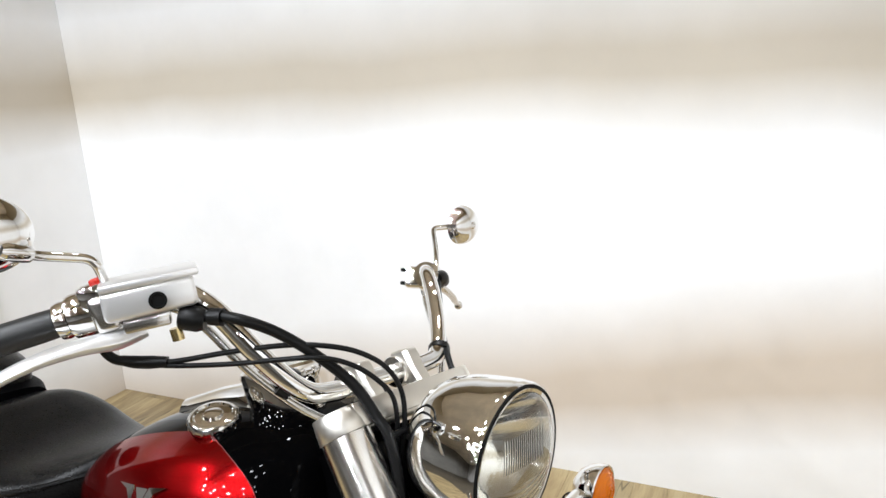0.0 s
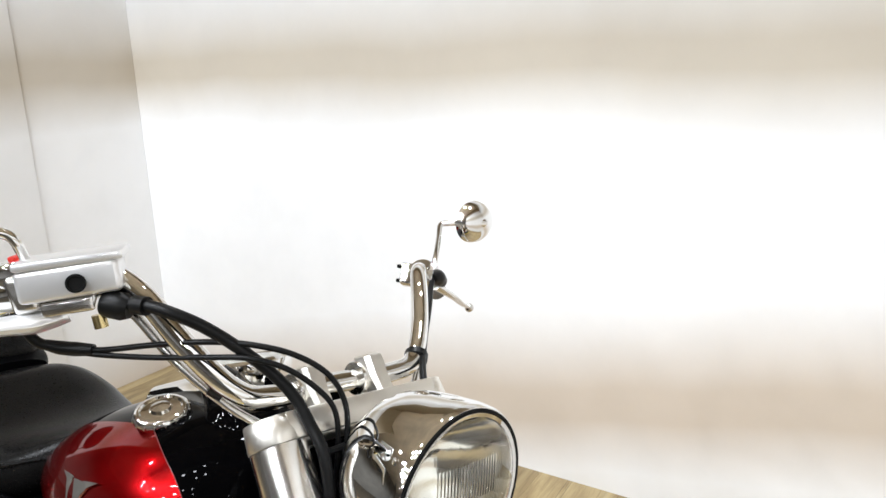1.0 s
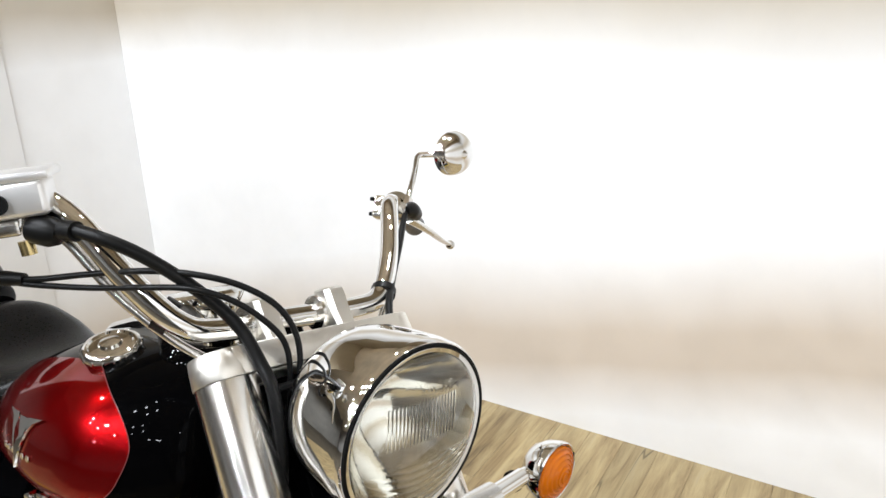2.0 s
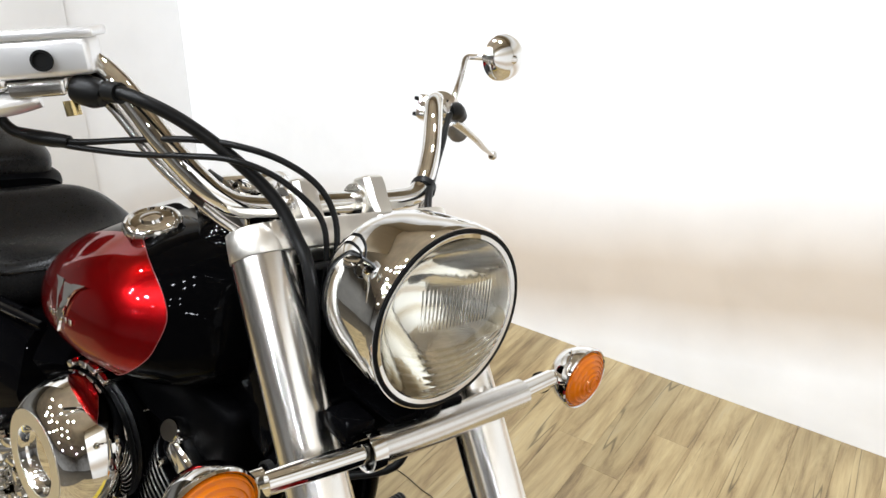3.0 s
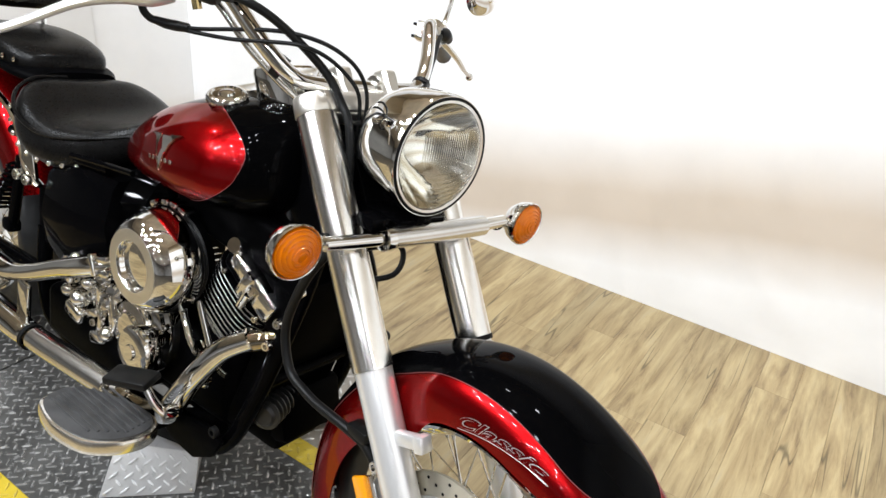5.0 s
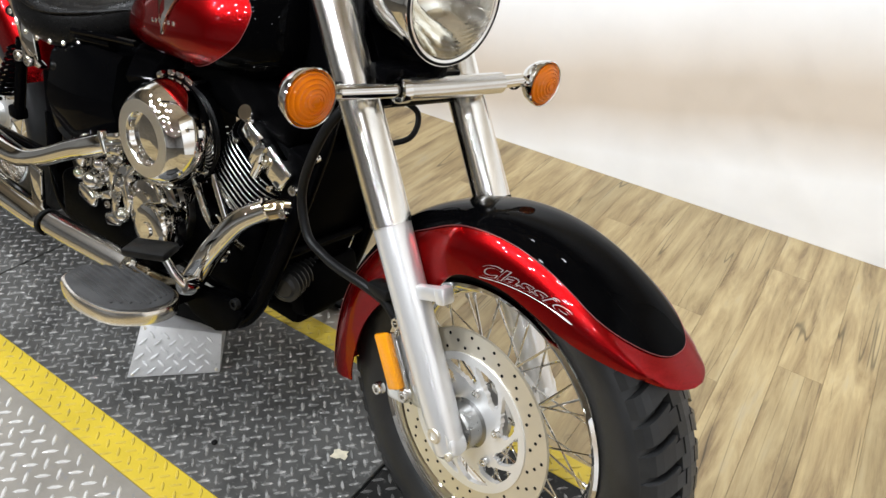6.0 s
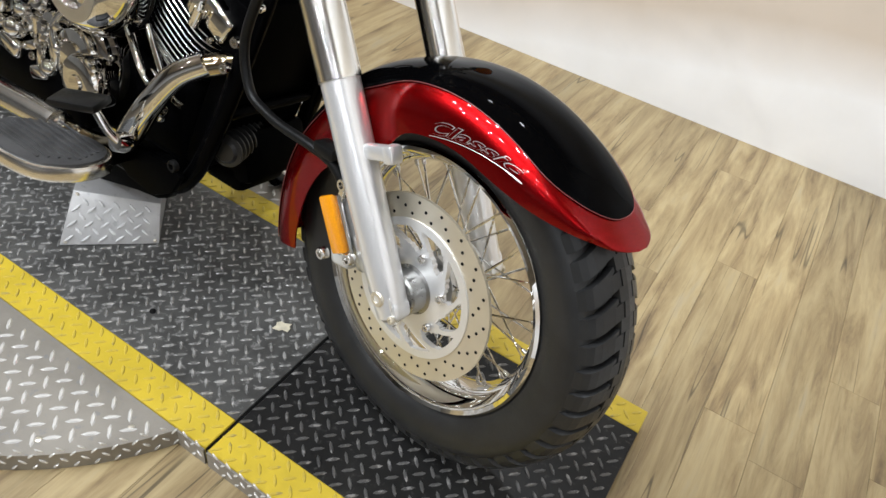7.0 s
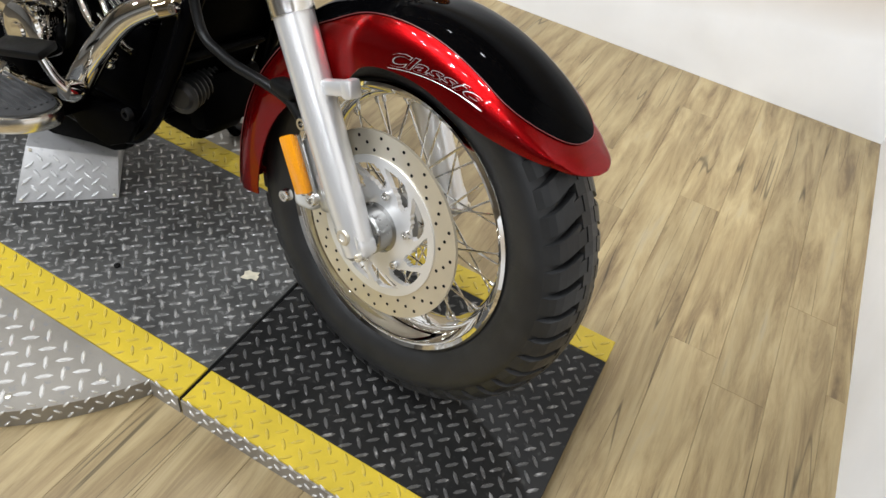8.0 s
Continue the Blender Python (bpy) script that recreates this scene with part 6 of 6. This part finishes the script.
part("hose_clip", join(obox((-0.165, -0.118, 0.485), (1, 0, 0.1), (0, 0, 1), (0.045, 0.03, 0.02), 0.006), tube([(-0.17, -0.12, 0.487), (-0.14, -0.10, 0.50), (-0.11, -0.09, 0.495)], 0.006, 8, 4)), HOSE, low)

# ---------------------------------------------------------------- lettering on the mudguard


def letter_mesh(offset):
    c = bpy.data.curves.new("lettering", "FONT")
    c.body, c.size, c.shear, c.space_character = "Classic", 0.034, 0.3, 1.08
    c.resolution_u, c.offset = 3, offset
    ob = bpy.data.objects.new("tmp_text", c)
    scene.collection.objects.link(ob)
    dg = bpy.context.evaluated_depsgraph_get()
    me = bpy.data.meshes.new_from_object(ob.evaluated_get(dg))
    bpy.data.objects.remove(ob)
    return me


def side_point(th, r, lift):
    lo, hi = -90.0, -20.0
    for _ in range(24):
        a = (lo + hi) / 2
        p = fender_point(th, a)
        if math.hypot(p.x - AX.x, p.z - AX.z) < r:
            lo = a
        else:
            hi = a
    p = fender_point(th, (lo + hi) / 2)
    return (p.x, p.y - lift, p.z)


def wrap_letters(lift, offset):
    me = letter_mesh(offset)
    bm = bmesh.new()
    bm.from_mesh(me)
    xs = [v.co.x for v in bm.verts]
    x0, x1 = min(xs), max(xs)
    for _ in range(2):
        bmesh.ops.subdivide_edges(bm, edges=[e for e in bm.edges if e.calc_length() > 0.006], cuts=1)
    bmesh.ops.triangulate(bm, faces=bm.faces[:])
    for v in bm.verts:
        f = (v.co.x - x0) / (x1 - x0)
        th = 94.5 - 28.5 * f
        r = 0.2575 + 0.040 * f ** 1.1 + v.co.y * 0.74 * (1 - 0.40 * f)
        v.co = side_point(th, r, lift)
    return bm


letters = part("lettering", wrap_letters(0.0016, 0.0015), SILVER_DECAL, guard, "silver outlined slanted lettering", smooth=0)
part("letter_fill", wrap_letters(0.0021, 0.0007), RED, letters, smooth=0)
line = [side_point(94.5 - 28.5 * f, 0.2535 + 0.040 * f ** 1.1, 0.0012) for f in np.linspace(0.0, 1.04, 20)]
part("underline", tube(line, 0.0004, 6, 1), SILVER_DECAL, guard)
tail = [side_point(94.5 - 28.5 * f, 0.2535 + 0.040 * f ** 1.1, 0.0012) for f in np.linspace(0.84, 1.06, 8)]
part("underline_tail", tube(tail, [0.0004, 0.0006, 0.0008, 0.001, 0.0012, 0.0012, 0.001, 0.0005], 6, 1), SILVER_DECAL, guard)

# ---------------------------------------------------------------- wheel stand and scraps on the lane
bl_, br_, tr_, tl_ = Vector((-0.786, -0.100, 0.002)), Vector((-0.642, 0.033, 0.002)), Vector((-0.645, 0.048, 0.098)), Vector((-0.805, -0.03, 0.098))
flat = (br_ - bl_).cross(tl_ - bl_).normalized()
tr_ -= flat * flat.dot(tr_ - bl_)
back_off = Vector((-0.14, 0.15, 0))
bm = bmesh.new()
q = [bm.verts.new(p) for p in (bl_, br_, tr_, tl_)] + [bm.verts.new(p + back_off) for p in (bl_, br_, tr_, tl_)]
for f in ((0, 1, 2, 3), (5, 4, 7, 6), (3, 2, 6, 7), (1, 5, 6, 2), (4, 0, 3, 7), (4, 5, 1, 0)):
    bm.faces.new([q[i] for i in f])
bmesh.ops.recalc_face_normals(bm, faces=bm.faces)
bmesh.ops.bevel(bm, geom=bm.edges[:], offset=0.002, segments=2, affect="EDGES", profile=0.5)
prop = thing("jack_stand", bm, plate_paint("grey_aluminium_block", (0.56, 0.555, 0.55), 0.3, 0.34, (0.42, 0.42, 0.42), 0.6, 0.8), "bare aluminium tread-plate block standing under the motorcycle", "stand")
eu, ev = (br_ - bl_), (tl_ - bl_)
nn = eu.cross(ev).normalized()
lu, lv = eu.length, ev.length
# block lugs are paler than the block, with their glint in the colour
lug_field("block_tread", lambda x, y: x < lu - 0.012 and y < lv - 0.012, 0.006, lu - 0.02, 0.006, lv - 0.02, 0, plate_paint("glinting_block_lug", (0.88, 0.88, 0.88), 0.2, 0.25, (0.7, 0.7, 0.7), 0.64, 0.9), prop, 0.024, lambda a, b, h: tuple(bl_ + eu * (a / lu) + (ev * (1 - a / lu) + (tr_ - br_) * (a / lu)) * (b / lv) + nn * (h + 0.0012)))
for a, b in ((0.05, 0.93), (0.95, 0.06), (0.05, 0.06)):
    p = bl_ + eu * a + ev * b
    part("rivet", lathe([(0.004, 0), (0.003, 0.002), (0, 0.0025)], p + nn * 0.0005, nn, 10), STEEL, prop)
PAPER = simple("torn_paper_tape", (0.6, 0.55, 0.42), 0.8, 0, 0.2, 60)
out = [(-0.018, -0.009), (-0.004, -0.011), (0.003, -0.007), (0.014, -0.010), (0.016, 0.001), (0.012, 0.004), (0.015, 0.012), (0.001, 0.010), (-0.006, 0.013), (-0.015, 0.008), (-0.013, 0.0)]
thing("tape_scrap", prism(out, (-0.281, 0.022, 0.0018), (1, 0.4, 0), (-0.4, 1, 0), 0.0012), PAPER, "torn scrap of beige tape on the black plate", "tape scrap")
thing("bolt_head", lathe([(0.006, 0), (0.006, 0.003), (0.004, 0.0045), (0, 0.0045)], (-0.50, -0.105, 0.0005), (0, 0, 1), 12), DARK, "small dark bolt head in the black plate", "bolt")
# scratch-like line across the planks, built as a thin raised tube
scratch_line = [(-0.835, 0.783), (-0.773, 0.778), (-0.708, 0.773), (-0.647, 0.759), (-0.603, 0.751), (-0.583, 0.719), (-0.575, 0.699), (-0.523, 0.683), (-0.51, 0.685)]
thing("cord", tube([(x, y, FLOOR_Z + 0.0016) for x, y in scratch_line], 0.0014, 8, 6), simple("dusty_scratch", (0.09, 0.075, 0.05), 0.7, 0, 0.3, 80), "thin dusty brown scratch-like line on the plank floor", "cord")

# ---------------------------------------------------------------- floor planks
rng = random.Random(7)
PW, PL = 0.108, 1.22
x = X0 - 0.05
while x < X1 + 0.03:
    y = Y0 - rng.random() * PL
    while y < Y1 + 0.02:
        ya, yb = max(y, Y0 - 0.02), min(y + PL, Y1 + 0.02)
        if yb - ya > 0.01:
            w = min(PW, X1 + 0.03 - x)
            bm = box((0, 0, 0), (w - 0.0005, yb - ya - 0.0002, 0.008), 0.0004, None, 1)
            me = mesh_of("plank", bm, WOOD, 0)
            part("plank", me, None, floor, m=Matrix.Translation((x + w / 2, (ya + yb) / 2, FLOOR_Z - 0.004)))
        y += PL
    x += PW
